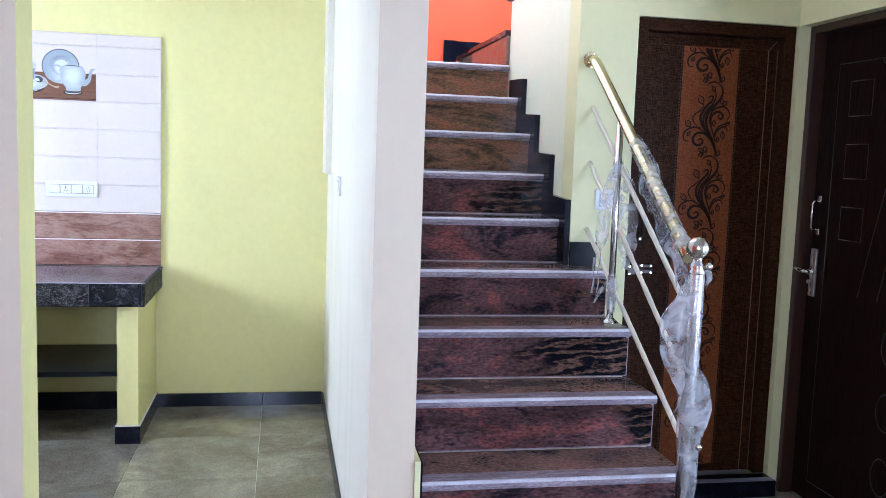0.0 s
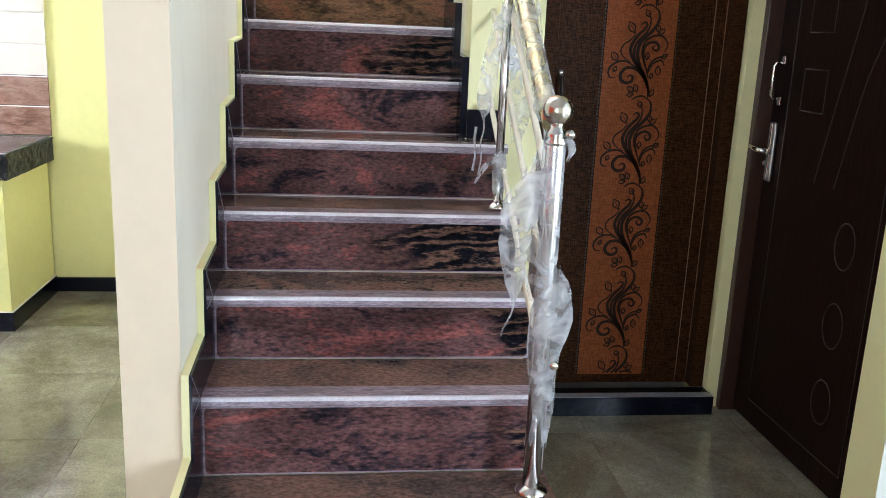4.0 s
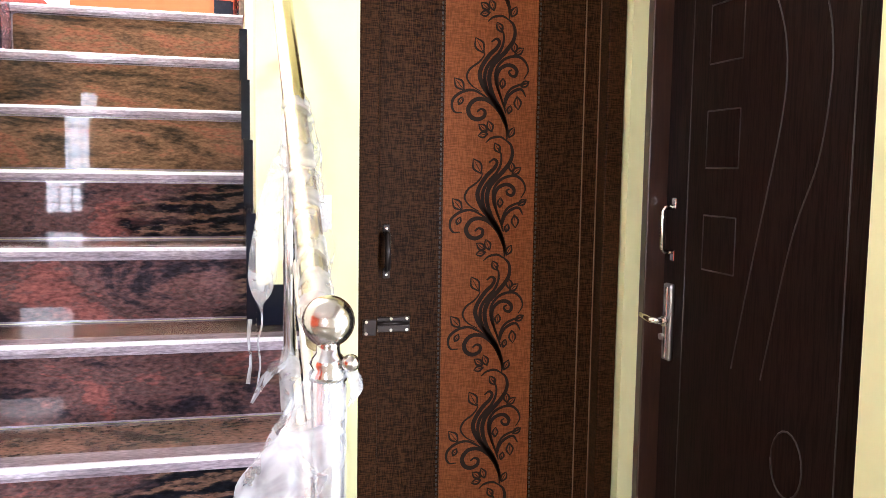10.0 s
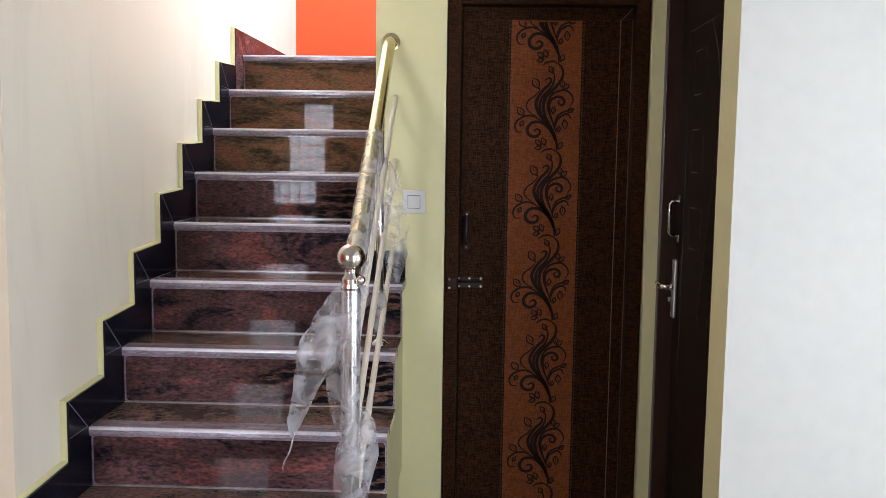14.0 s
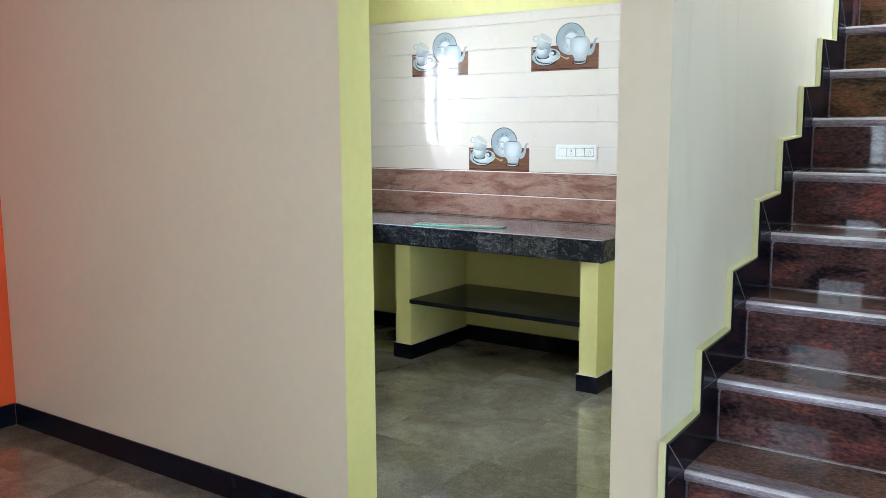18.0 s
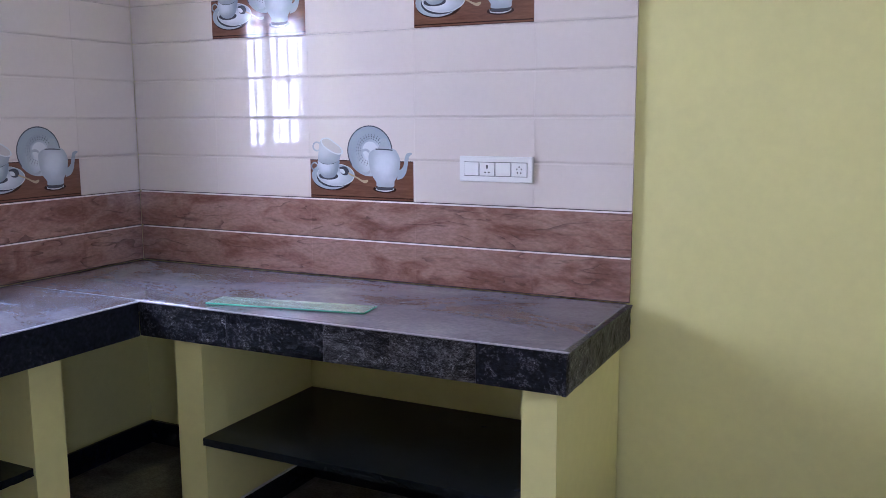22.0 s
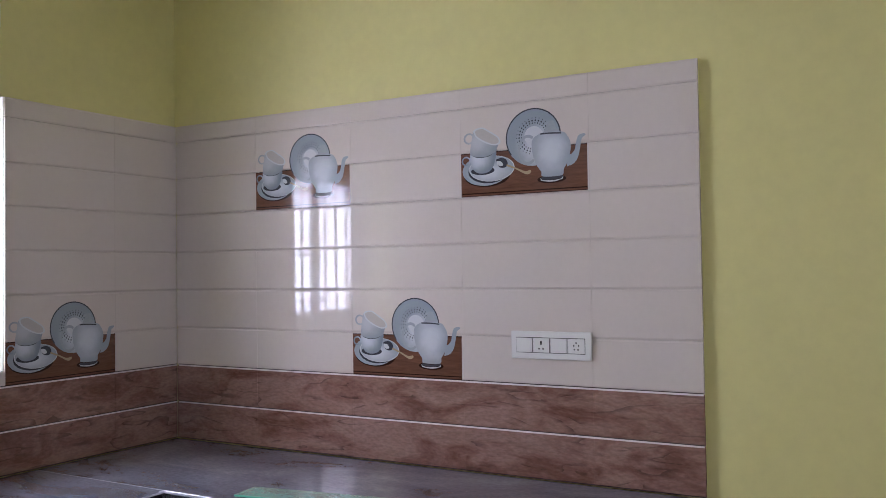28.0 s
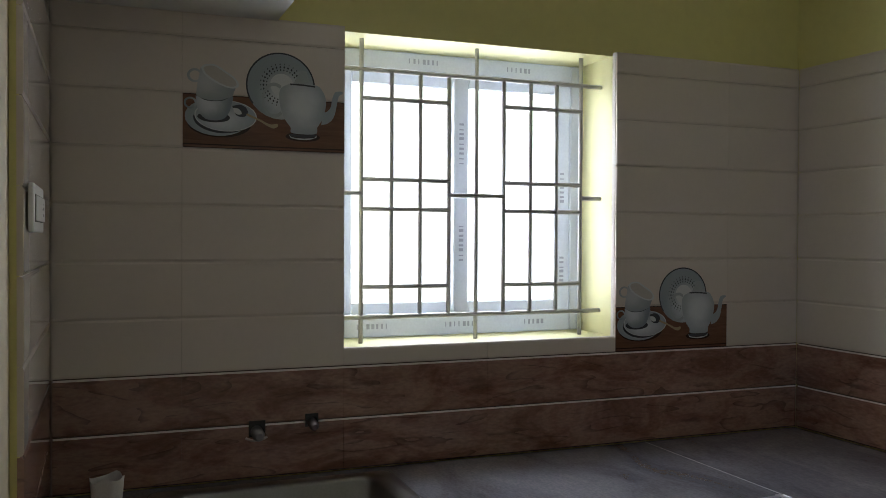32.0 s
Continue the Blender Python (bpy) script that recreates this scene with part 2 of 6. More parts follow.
CREAM = material("cream_wall_paint", (0.74, 0.635, 0.465), 0.55, scale=2.0, vary=0.03, bump=0.06)
NICHE = material("pale_yellow_paint", (0.77, 0.74, 0.41), 0.5, scale=2.0, vary=0.03, bump=0.06)
LIME = material("lime_yellow_paint", (0.745, 0.70, 0.295), 0.5, scale=2.0, vary=0.04, bump=0.07)
REVEAL = material("pale_reveal_paint", (0.80, 0.79, 0.60), 0.5, scale=2.0, vary=0.03, bump=0.06)
ORANGE = material("orange_wall_paint", (0.82, 0.10, 0.018), 0.5, scale=2.0, vary=0.04, bump=0.06)
CEIL = material("white_ceiling_paint", (0.78, 0.78, 0.76), 0.7, scale=2.0, vary=0.03, bump=0.08)
RED_STOPS = [(0.0, (0.0095, 0.0085, 0.014)), (0.36, (0.021, 0.016, 0.021)), (0.42, (0.060, 0.034, 0.037)), (0.48, (0.112, 0.053, 0.051)), (0.54, (0.076, 0.046, 0.046)), (0.61, (0.165, 0.060, 0.055)), (0.70, (0.215, 0.074, 0.066)), (1.0, (0.078, 0.048, 0.047))]
GRANITE = ramped("red_brown_granite", RED_STOPS, (1.0, 1.0, 2.4), 2.4, 0.03, 2.0, 10, speck=0.34, grain=0.42, grain_scale=62.0, swirl=1.28, spec=0.085, cloud=0.5)
GRANITE_SWIRL = ramped("red_brown_granite_with_black_swirls", RED_STOPS, (1.0, 1.0, 2.4), 2.4, 0.03, 2.0, 10, speck=0.32, grain=0.42, grain_scale=62.0, swirl=0.98, spec=0.085, cloud=0.35)
OLIVE = ramped("olive_brown_granite", [(0.0, (0.0175, 0.01375, 0.0117)), (0.38, (0.0425, 0.03, 0.0208)), (0.47, (0.1187, 0.0675, 0.039)), (0.54, (0.1688, 0.095, 0.0546)), (0.61, (0.225, 0.09, 0.0546)), (0.70, (0.1625, 0.1063, 0.0624)), (1.0, (0.0625, 0.045, 0.0312))],
               (1.0, 1.0, 3.0), 2.0, 0.03, 1.8, 10, speck=0.26, grain=0.34, grain_scale=70.0, spec=0.085)
TREAD = ramped("polished_red_brown_tread", [(0.0, (0.045, 0.038, 0.036)), (0.40, (0.095, 0.069, 0.060)), (0.50, (0.165, 0.105, 0.082)), (0.62, (0.225, 0.125, 0.095)), (1.0, (0.26, 0.18, 0.145))],
               (1.0, 1.6, 1.0), 2.6, 0.07, 2.0, 9, speck=0.3, grain=0.4, grain_scale=75.0)
# worn pale stone, with the treads' lilac sheen toned into its colour
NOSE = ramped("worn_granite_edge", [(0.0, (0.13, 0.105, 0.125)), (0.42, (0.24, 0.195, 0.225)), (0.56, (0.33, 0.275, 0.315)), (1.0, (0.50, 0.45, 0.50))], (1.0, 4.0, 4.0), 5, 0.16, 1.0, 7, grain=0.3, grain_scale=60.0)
# the highlight on the polished tread edge, as a plain pale colour
EDGEGLINT = material("painted_edge_glint", (0.58, 0.56, 0.61), 0.2, scale=14, vary=0.25)
STAIRWHITE = ramped("scuffed_white_paint", [(0.0, (0.70, 0.66, 0.54)), (0.40, (0.77, 0.732, 0.605)), (0.50, (0.81, 0.775, 0.645)), (1.0, (0.825, 0.795, 0.665))], (2.2, 2.2, 0.55), 1.5, 0.5, 0.8, 7, shift=False)
LIVINGWHITE = material("off_white_wall_paint", (0.53, 0.54, 0.485), 0.5, scale=1.6, vary=0.05, bump=0.07)
BLACK = ramped("black_granite", [(0.0, (0.003, 0.0035, 0.006)), (0.55, (0.0055, 0.0065, 0.0125)), (0.75, (0.018, 0.020, 0.031)), (1.0, (0.055, 0.058, 0.075))], (1, 1, 1), 7, 0.16, 1.0, 8, speck=0.3, spec=0.2)
SLATE = ramped("rough_black_stone", [(0.0, (0.004, 0.005, 0.008)), (0.46, (0.007, 0.008, 0.012)), (0.54, (0.016, 0.017, 0.022)), (0.575, (0.10, 0.10, 0.108)), (0.60, (0.014, 0.015, 0.020)), (0.66, (0.020, 0.022, 0.028)), (0.69, (0.32, 0.315, 0.315)), (0.73, (0.018, 0.018, 0.022)), (1.0, (0.014, 0.014, 0.018))],
               (1, 1, 1.2), 6, 0.38, 3.0, 12, speck=0.6, bump=1.0, grain=0.6, grain_scale=55.0, spec=0.18)
SLATE_FLECKED = ramped("flecked_black_stone", [(0.0, (0.004, 0.004, 0.006)), (0.44, (0.006, 0.006, 0.009)), (0.475, (0.12, 0.118, 0.12)), (0.50, (0.010, 0.010, 0.013)), (0.56, (0.014, 0.014, 0.018)), (0.58, (0.34, 0.335, 0.33)), (0.60, (0.014, 0.014, 0.018)), (0.66, (0.15, 0.147, 0.147)), (0.69, (0.012, 0.012, 0.016)), (1.0, (0.010, 0.010, 0.014))],
                       (1, 1, 2.0), 8, 0.38, 2.4, 12, speck=0.7, bump=1.0, grain=0.6, grain_scale=55.0, spec=0.2)
TOPSTONE = ramped("dusty_grey_granite", [(0.0, (0.075, 0.075, 0.088)), (0.34, (0.115, 0.118, 0.140)), (0.44, (0.165, 0.168, 0.200)), (0.56, (0.21, 0.212, 0.25)), (0.68, (0.27, 0.27, 0.305)), (1.0, (0.42, 0.42, 0.45))], (0.9, 1.7, 1), 1.9, 0.10, 0.9, 7, speck=0.08, grain=0.13, grain_scale=80.0, spec=0.7)
FLOOR = ramped("polished_floor_tile", [(0.0, (0.075, 0.066, 0.046)), (0.38, (0.14, 0.124, 0.090)), (0.48, (0.188, 0.169, 0.127)), (0.58, (0.245, 0.222, 0.172)), (0.70, (0.31, 0.285, 0.228)), (1.0, (0.43, 0.40, 0.335))], (1, 1, 1), 1.5, 0.035, 1.2, 10, speck=0.22, grain=0.22, grain_scale=110.0, spec=1.0)
GROUT = material("pale_grout", (0.66, 0.61, 0.56), 0.8, scale=20, vary=0.1)
DGROUT = material("grey_floor_grout", (0.40, 0.38, 0.35), 0.8, scale=20, vary=0.1)
CREAMTILE = material("glossy_cream_tile", (0.71, 0.64, 0.585), 0.02, scale=4, vary=0.022, piece=0.15, spec=0.36)
BROWNTILE = ramped("glossy_brown_tile", [(0.0, (0.14, 0.062, 0.045)), (0.36, (0.19, 0.090, 0.064)), (0.45, (0.255, 0.137, 0.104)), (0.54, (0.32, 0.19, 0.150)), (0.66, (0.365, 0.23, 0.187)), (1.0, (0.45, 0.31, 0.262))], (0.9, 0.9, 2.4), 4.2, 0.03, 1.0, 7, shift=False, speck=0.10, grain=0.14, grain_scale=60.0, contour=0.50, spec=0.5, through_wall=True)
STEEL = material("polished_steel", (0.72, 0.71, 0.70), 0.16, 1.0, scale=8, vary=0.05)
BRASS = material("champagne_steel_tube", (0.68, 0.60, 0.38), 0.2, 1.0, scale=8, vary=0.08)
CHROME = material("brushed_steel", (0.5, 0.5, 0.5), 0.28, 1.0, scale=12, vary=0.08)
SINKSTEEL = material("dull_stainless_steel", (0.26, 0.26, 0.26), 0.3, 1.0, scale=12, vary=0.1)
DARKMETAL = material("dark_bronze_metal", (0.035, 0.025, 0.022), 0.3, 0.6, scale=12, vary=0.1)
GRILLE = material("grey_painted_iron", (0.58, 0.57, 0.59), 0.45, scale=12, vary=0.06)
UPVC = material("white_plastic_profile", (0.80, 0.82, 0.86), 0.35, scale=5, vary=0.03)
INK = material("dark_print", (0.03, 0.035, 0.05), 0.4)
INKGREY = material("grey_print", (0.055, 0.06, 0.075), 0.1)
PRINTSHADE = material("printed_dark_shadow", (0.035, 0.016, 0.011), 0.06)
PORCW = material("printed_porcelain_highlight", (0.66, 0.69, 0.71), 0.06, scale=14, vary=0.04)
THINRAIL = material("off_white_rail_wrap", (0.70, 0.64, 0.52), 0.35, 0.0, scale=14, vary=0.16, bump=0.5, bump_scale=70)
BALLSTEEL = material("satin_champagne_steel", (0.70, 0.66, 0.60), 0.2, 1.0, scale=8, vary=0.05)
SWITCH = material("white_switch_plastic", (0.82, 0.82, 0.80), 0.3, scale=5, vary=0.02)
HOLE = material("dark_socket_hole", (0.02, 0.02, 0.02), 0.5)
TEAK = ramped("dark_stained_door", [(0.0, (0.005, 0.0022, 0.0019)), (0.42, (0.0075, 0.0034, 0.0028)), (0.55, (0.019, 0.0088, 0.0070)), (0.65, (0.010, 0.0047, 0.0038)), (1.0, (0.034, 0.016, 0.0125))], (14, 14, 0.7), 9, 0.4, 0.4, 6, shift=False, spec=0.06)
FRAMEWOOD = ramped("red_brown_frame_wood", [(0.0, (0.018, 0.007, 0.005)), (0.5, (0.04, 0.016, 0.010)), (1.0, (0.075, 0.034, 0.02))], (14, 14, 1.0), 8, 0.3, 0.6, 6, shift=False)
PORCGHOST = material("printed_faint_porcelain", (0.56, 0.53, 0.50), 0.05, scale=14, vary=0.05)
PORCM = material("printed_porcelain_inside", (0.40, 0.44, 0.48), 0.08, scale=14, vary=0.06)
PRINTWOOD = ramped("printed_table_wood", [(0.0, (0.06, 0.027, 0.017)), (0.5, (0.17, 0.078, 0.047)), (1.0, (0.29, 0.145, 0.092))], (1.5, 1.5, 12), 6, 0.08, 0.8, 7)
BGROUT = material("brown_grey_grout", (0.36, 0.27, 0.245), 0.8, scale=20, vary=0.1)
DARKJOINT = material("dark_tile_gap", (0.05, 0.026, 0.024), 0.5, scale=30, vary=0.15)
# near-white colour for the light caught by the brown tiles' glazed chamfers
TILEGLINT = material("painted_tile_glint", (0.88, 0.83, 0.81), 0.25, scale=30, vary=0.08)
GOLD = material("printed_gold", (0.46, 0.36, 0.22), 0.1, scale=14, vary=0.1)


def shaded_print(name, light, dark, cx, cz, rx, rz):
    """A printed round form: its ink grows darker away from a middle, as the picture on the tile does."""
    m = bpy.data.materials.new(name)
    m.use_nodes = True
    t = m.node_tree
    b = t.nodes["Principled BSDF"]
    b.inputs["Roughness"].default_value, b.inputs["Specular IOR Level"].default_value = 0.05, 0.3
    tc = t.nodes.new("ShaderNodeTexCoord")
    mp = t.nodes.new("ShaderNodeMapping")
    mp.inputs["Location"].default_value = (-cx / rx, 0, -cz / rz)
    mp.inputs["Scale"].default_value = (1 / rx, 0, 1 / rz)
    ln = t.nodes.new("ShaderNodeVectorMath")
    ln.operation = "LENGTH"
    n = t.nodes.new("ShaderNodeTexNoise")
    n.inputs["Scale"].default_value, n.inputs["Detail"].default_value = 30, 4
    ad = t.nodes.new("ShaderNodeMath")
    ad.operation = "MULTIPLY_ADD"
    ad.inputs[1].default_value = 0.35
    cr = t.nodes.new("ShaderNodeValToRGB")
    cr.color_ramp.interpolation = "EASE"
    for e, p, c in zip(cr.color_ramp.elements, (0.25, 1.15), (light, dark)):
        e.position, e.color = min(p, 1.0), (*c, 1)
    t.links.new(tc.outputs["Object"], mp.inputs["Vector"])
    t.links.new(mp.outputs["Vector"], ln.inputs[0])
    t.links.new(tc.outputs["Object"], n.inputs["Vector"])
    t.links.new(n.outputs["Fac"], ad.inputs[0])
    t.links.new(ln.outputs["Value"], ad.inputs[2])
    t.links.new(ad.outputs[0], cr.inputs[0])
    t.links.new(cr.outputs[0], b.inputs["Base Color"])
    return m


PALEINK, DEEPINK = (0.68, 0.72, 0.76), (0.24, 0.29, 0.34)
TEAPOTINK = shaded_print("teapot_print_ink", PALEINK, (0.38, 0.43, 0.48), 0.325, 0.135, 0.095, 0.125)
PLATEINK = shaded_print("plate_print_ink", PALEINK, (0.33, 0.38, 0.43), 0.290, 0.150, 0.125, 0.12)
CUPINK = shaded_print("cup_print_ink", PALEINK, DEEPINK, 0.068, 0.130, 0.075, 0.075)
TOPCUPINK = shaded_print("upper_cup_print_ink", (0.58, 0.60, 0.62), (0.33, 0.37, 0.41), 0.062, 0.185, 0.09, 0.075)
SAUCERINK = shaded_print("saucer_print_ink", PALEINK, (0.36, 0.41, 0.46), 0.105, 0.080, 0.115, 0.055)


def weave(name, base, dark, fine=150):
    """Woven laminate: crossing fine threads."""
    m = bpy.data.materials.new(name)
    m.use_nodes = True
    t = m.node_tree
    b = t.nodes["Principled BSDF"]
    b.inputs["Roughness"].default_value = 0.42
    b.inputs["Specular IOR Level"].default_value = 0.04
    tc = t.nodes.new("ShaderNodeTexCoord")
    facs = []
    for stretch in ((fine, fine, fine / 9), (fine / 9, fine / 9, fine)):
        mp = t.nodes.new("ShaderNodeMapping")
        mp.inputs["Scale"].default_value = stretch
        n = t.nodes.new("ShaderNodeTexNoise")
        n.inputs["Scale"].default_value, n.inputs["Detail"].default_value = 1.0, 2
        t.links.new(tc.outputs["Object"], mp.inputs["Vector"])
        t.links.new(mp.outputs["Vector"], n.inputs["Vector"])
        facs.append(n.outputs["Fac"])
    ad = t.nodes.new("ShaderNodeMath")
    ad.operation = "ADD"
    t.links.new(facs[0], ad.inputs[0])
    t.links.new(facs[1], ad.inputs[1])
    cr = t.nodes.new("ShaderNodeMapRange")
    cr.inputs["From Min"].default_value, cr.inputs["From Max"].default_value = 0.82, 1.2
    t.links.new(ad.outputs[0], cr.inputs["Value"])
    mx = t.nodes.new("ShaderNodeMix")
    mx.data_type = "RGBA"
    mx.inputs["A"].default_value, mx.inputs["B"].default_value = (*dark, 1), (*base, 1)
    t.links.new(cr.outputs["Result"], mx.inputs["Factor"])
    t.links.new(mx.outputs["Result"], b.inputs["Base Color"])
    bp = t.nodes.new("ShaderNodeBump")
    bp.inputs["Strength"].default_value, bp.inputs["Distance"].default_value = 0.25, 0.001
    t.links.new(ad.outputs[0], bp.inputs["Height"])
    t.links.new(bp.outputs["Normal"], b.inputs["Normal"])
    return m


PVC = weave("dark_brown_woven_laminate", (0.056, 0.023, 0.0095), (0.013, 0.0052, 0.0022), 430)
PANEL = weave("rust_brown_woven_laminate", (0.235, 0.074, 0.027), (0.14, 0.042, 0.015), 430)


def glassy(name, tint, clear, rough=0.02):
    """Clear sheet: lets light through, with a gloss that grows at a slant."""
    m = bpy.data.materials.new(name)
    m.use_nodes = True
    t = m.node_tree
    t.nodes.remove(t.nodes["Principled BSDF"])
    tr = t.nodes.new("ShaderNodeBsdfTransparent")
    tr.inputs[0].default_value = (*tint, 1)
    gl = t.nodes.new("ShaderNodeBsdfGlossy")
    gl.inputs["Roughness"].default_value = rough
    lw = t.nodes.new("ShaderNodeLayerWeight")
    pw = t.nodes.new("ShaderNodeMath")
    pw.operation = "POWER"
    pw.inputs[1].default_value = 4.0
    fr = t.nodes.new("ShaderNodeMath")
    fr.operation = "MULTIPLY_ADD"
    fr.inputs[1].default_value, fr.inputs[2].default_value = 0.8, clear
    fr.use_clamp = True
    t.links.new(lw.outputs["Facing"], pw.inputs[0])
    t.links.new(pw.outputs[0], fr.inputs[0])
    mx = t.nodes.new("ShaderNodeMixShader")
    t.links.new(fr.outputs[0], mx.inputs[0])
    t.links.new(tr.outputs[0], mx.inputs[1])
    t.links.new(gl.outputs[0], mx.inputs[2])
    t.links.new(mx.outputs[0], t.nodes["Material Output"].inputs[0])
    return m


GLASS = glassy("window_glass", (0.96, 0.98, 1.0), 0.035)
GREENGLASS = material("green_sheet_glass", (0.44, 0.68, 0.57), 0.05, scale=9, vary=0.15, coat=0.5)
GREENGLASS.node_tree.nodes["Principled BSDF"].inputs["Alpha"].default_value = 0.6


def film_material():
    m = bpy.data.materials.new("clear_plastic_wrap")
    m.use_nodes = True
    t = m.node_tree
    b = t.nodes["Principled BSDF"]
    b.inputs["Base Color"].default_value = (0.90, 0.90, 0.92, 1)
    b.inputs["Roughness"].default_value = 0.22
    tr = t.nodes.new("ShaderNodeBsdfTransparent")
    tl = t.nodes.new("ShaderNodeBsdfTranslucent")
    tl.inputs[0].default_value = (0.8, 0.82, 0.86, 1)
    n = t.nodes.new("ShaderNodeTexNoise")
    n.inputs["Scale"].default_value, n.inputs["Detail"].default_value, n.inputs["Distortion"].default_value = 14, 3, 1.0
    tc = t.nodes.new("ShaderNodeTexCoord")
    t.links.new(tc.outputs["Object"], n.inputs["Vector"])
    bp = t.nodes.new("ShaderNodeBump")
    bp.inputs["Strength"].default_value, bp.inputs["Distance"].default_value = 0.22, 0.006
    t.links.new(n.outputs["Fac"], bp.inputs["Height"])
    t.links.new(bp.outputs["Normal"], b.inputs["Normal"])
    r = t.nodes.new("ShaderNodeMapRange")
    r.inputs["From Min"].default_value, r.inputs["From Max"].default_value = 0.40, 0.68
    r.inputs["To Min"].default_value, r.inputs["To Max"].default_value = 0.12, 0.52
    t.links.new(n.outputs["Fac"], r.inputs["Value"])
    m1 = t.nodes.new("ShaderNodeMixShader")
    m1.inputs[0].default_value = 0.5
    t.links.new(b.outputs[0], m1.inputs[1])
    t.links.new(tl.outputs[0], m1.inputs[2])
    m2 = t.nodes.new("ShaderNodeMixShader")
    t.links.new(r.outputs["Result"], m2.inputs[0])
    t.links.new(tr.outputs[0], m2.inputs[1])
    t.links.new(m1.outputs[0], m2.inputs[2])
    t.links.new(m2.outputs[0], t.nodes["Material Output"].inputs[0])
    return m


WRAP = film_material()
FILMCOL = material("blue_white_protective_film", (0.78, 0.80, 0.82), 0.25, scale=9, vary=0.08)
fn = FILMCOL.node_tree
ft = fn.nodes.new("ShaderNodeBsdfTranslucent")
ft.inputs[0].default_value = (0.74, 0.79, 0.88, 1)
fm = fn.nodes.new("ShaderNodeMixShader")
fm.inputs[0].default_value = 0.3
fn.links.new(fn.nodes["Principled BSDF"].outputs[0], fm.inputs[1])
fn.links.new(ft.outputs[0], fm.inputs[2])
fn.links.new(fm.outputs[0], fn.nodes["Material Output"].inputs[0])

# ---- building helpers ----
BASE = {}


def box(bm, x0, y0, z0, x1, y1, z1):
    v = [bm.verts.new((x, y, z)) for z in (z0, z1) for y in (y0, y1) for x in (x0, x1)]
    for f in ((0, 2, 3, 1), (4, 5, 7, 6), (0, 1, 5, 4), (1, 3, 7, 5), (3, 2, 6, 7), (2, 0, 4, 6)):
        bm.faces.new([v[i] for i in f])
    return bm


def boxes(*dims):
    bm = bmesh.new()
    for d in dims:
        box(bm, *d)
    return bm


def bevelled(bm, width, segments=1):
    bmesh.ops.bevel(bm, geom=bm.edges[:], offset=width, segments=segments, affect="EDGES", profile=0.5)
    return bm


def prism(bm, outline, axis, a, b):
    """A closed outline in the two other axes, drawn out along axis from a to b."""
    def at(p, s):
        q = list(p)
        q.insert("xyz".index(axis), s)
        return q
    lo, hi = [bm.verts.new(at(p, a)) for p in outline], [bm.verts.new(at(p, b)) for p in outline]
    bm.faces.new(lo)
    bm.faces.new(hi[::-1])
    for i in range(len(lo)):
        j = (i + 1) % len(lo)
        bm.faces.new((lo[i], lo[j], hi[j], hi[i]))
    bmesh.ops.recalc_face_normals(bm, faces=bm.faces[:])
    return bm


def tube(bm, points, radius, sides=14, taper=None):
    """A round tube through the points."""
    pts = [Vector(p) for p in points]
    rings = []
    for i, p in enumerate(pts):
        d = (pts[min(i + 1, len(pts) - 1)] - pts[max(i - 1, 0)]).normalized()
        u = d.orthogonal().normalized() if not rings else (last_u - d * last_u.dot(d)).normalized()
        last_u = u
        w = d.cross(u)
        r = radius if taper is None else radius * taper[i]
        rings.append([bm.verts.new(p + (u * math.cos(2 * math.pi * k / sides) + w * math.sin(2 * math.pi * k / sides)) * r) for k in range(sides)])
    for a, b in zip(rings, rings[1:]):
        for k in range(sides):
            f = bm.faces.new((a[k], a[(k + 1) % sides], b[(k + 1) % sides], b[k]))
            f.smooth = True
    bm.faces.new(rings[0][::-1])
    bm.faces.new(rings[-1])
    return bm


def lathe(bm, profile, cx, cy, sides=24):
    """A turned shape about an upright axis: rows of radius and height."""
    rings = [[bm.verts.new((cx + r * math.cos(2 * math.pi * k / sides), cy + r * math.sin(2 * math.pi * k / sides), z)) for k in range(sides)] for r, z in profile]
    for a, b in zip(rings, rings[1:]):
        for k in range(sides):
            f = bm.faces.new((a[k], a[(k + 1) % sides], b[(k + 1) % sides], b[k]))
            f.smooth = True
    bm.faces.new(rings[0][::-1])
    bm.faces.new(rings[-1])
    return bm


def mesh_of(name, bm, mats):
    me = bpy.data.meshes.new(name)
    bm.to_mesh(me)
    bm.free()
    for m in (mats if isinstance(mats, (list, tuple)) else [mats]):
        me.materials.append(m)
    return me


def part(name, bm, mat, parent, label=""):
    """Links a bmesh as one mesh under a thing or a part."""
    ob = new(name, mesh_of(name, bm, mat))
    ob.parent = parent
    base = BASE.get(parent.name, Vector((0, 0, 0)))
    ob.matrix_parent_inverse = Matrix.Translation(-base)
    BASE[ob.name] = Vector((0, 0, 0))
    return tagged(ob, label)


def thing(name, at, label, category, group=""):
    ob = new(name)
    ob.location = at
    ob.empty_display_size = 0.1
    BASE[ob.name] = Vector(at)
    return tagged(ob, label, category, group)


def single(name, bm, mat, label, category, group="", kind=""):
    return tagged(new(name, mesh_of(name, bm, mat)), label, category, group, kind)


def structure(name, bm, mats, label, category, by_normal=None):
    """A piece of the setting; by_normal picks the paint of each side."""
    bmesh.ops.recalc_face_normals(bm, faces=bm.faces[:])
    if by_normal:
        for f in bm.faces:
            n = f.normal
            k = max(range(3), key=lambda i: abs(n[i]))
            f.material_index = by_normal.get(("xyz"[k], n[k] > 0), 0)
    return single(name, bm, mats, label, category, kind="structure")

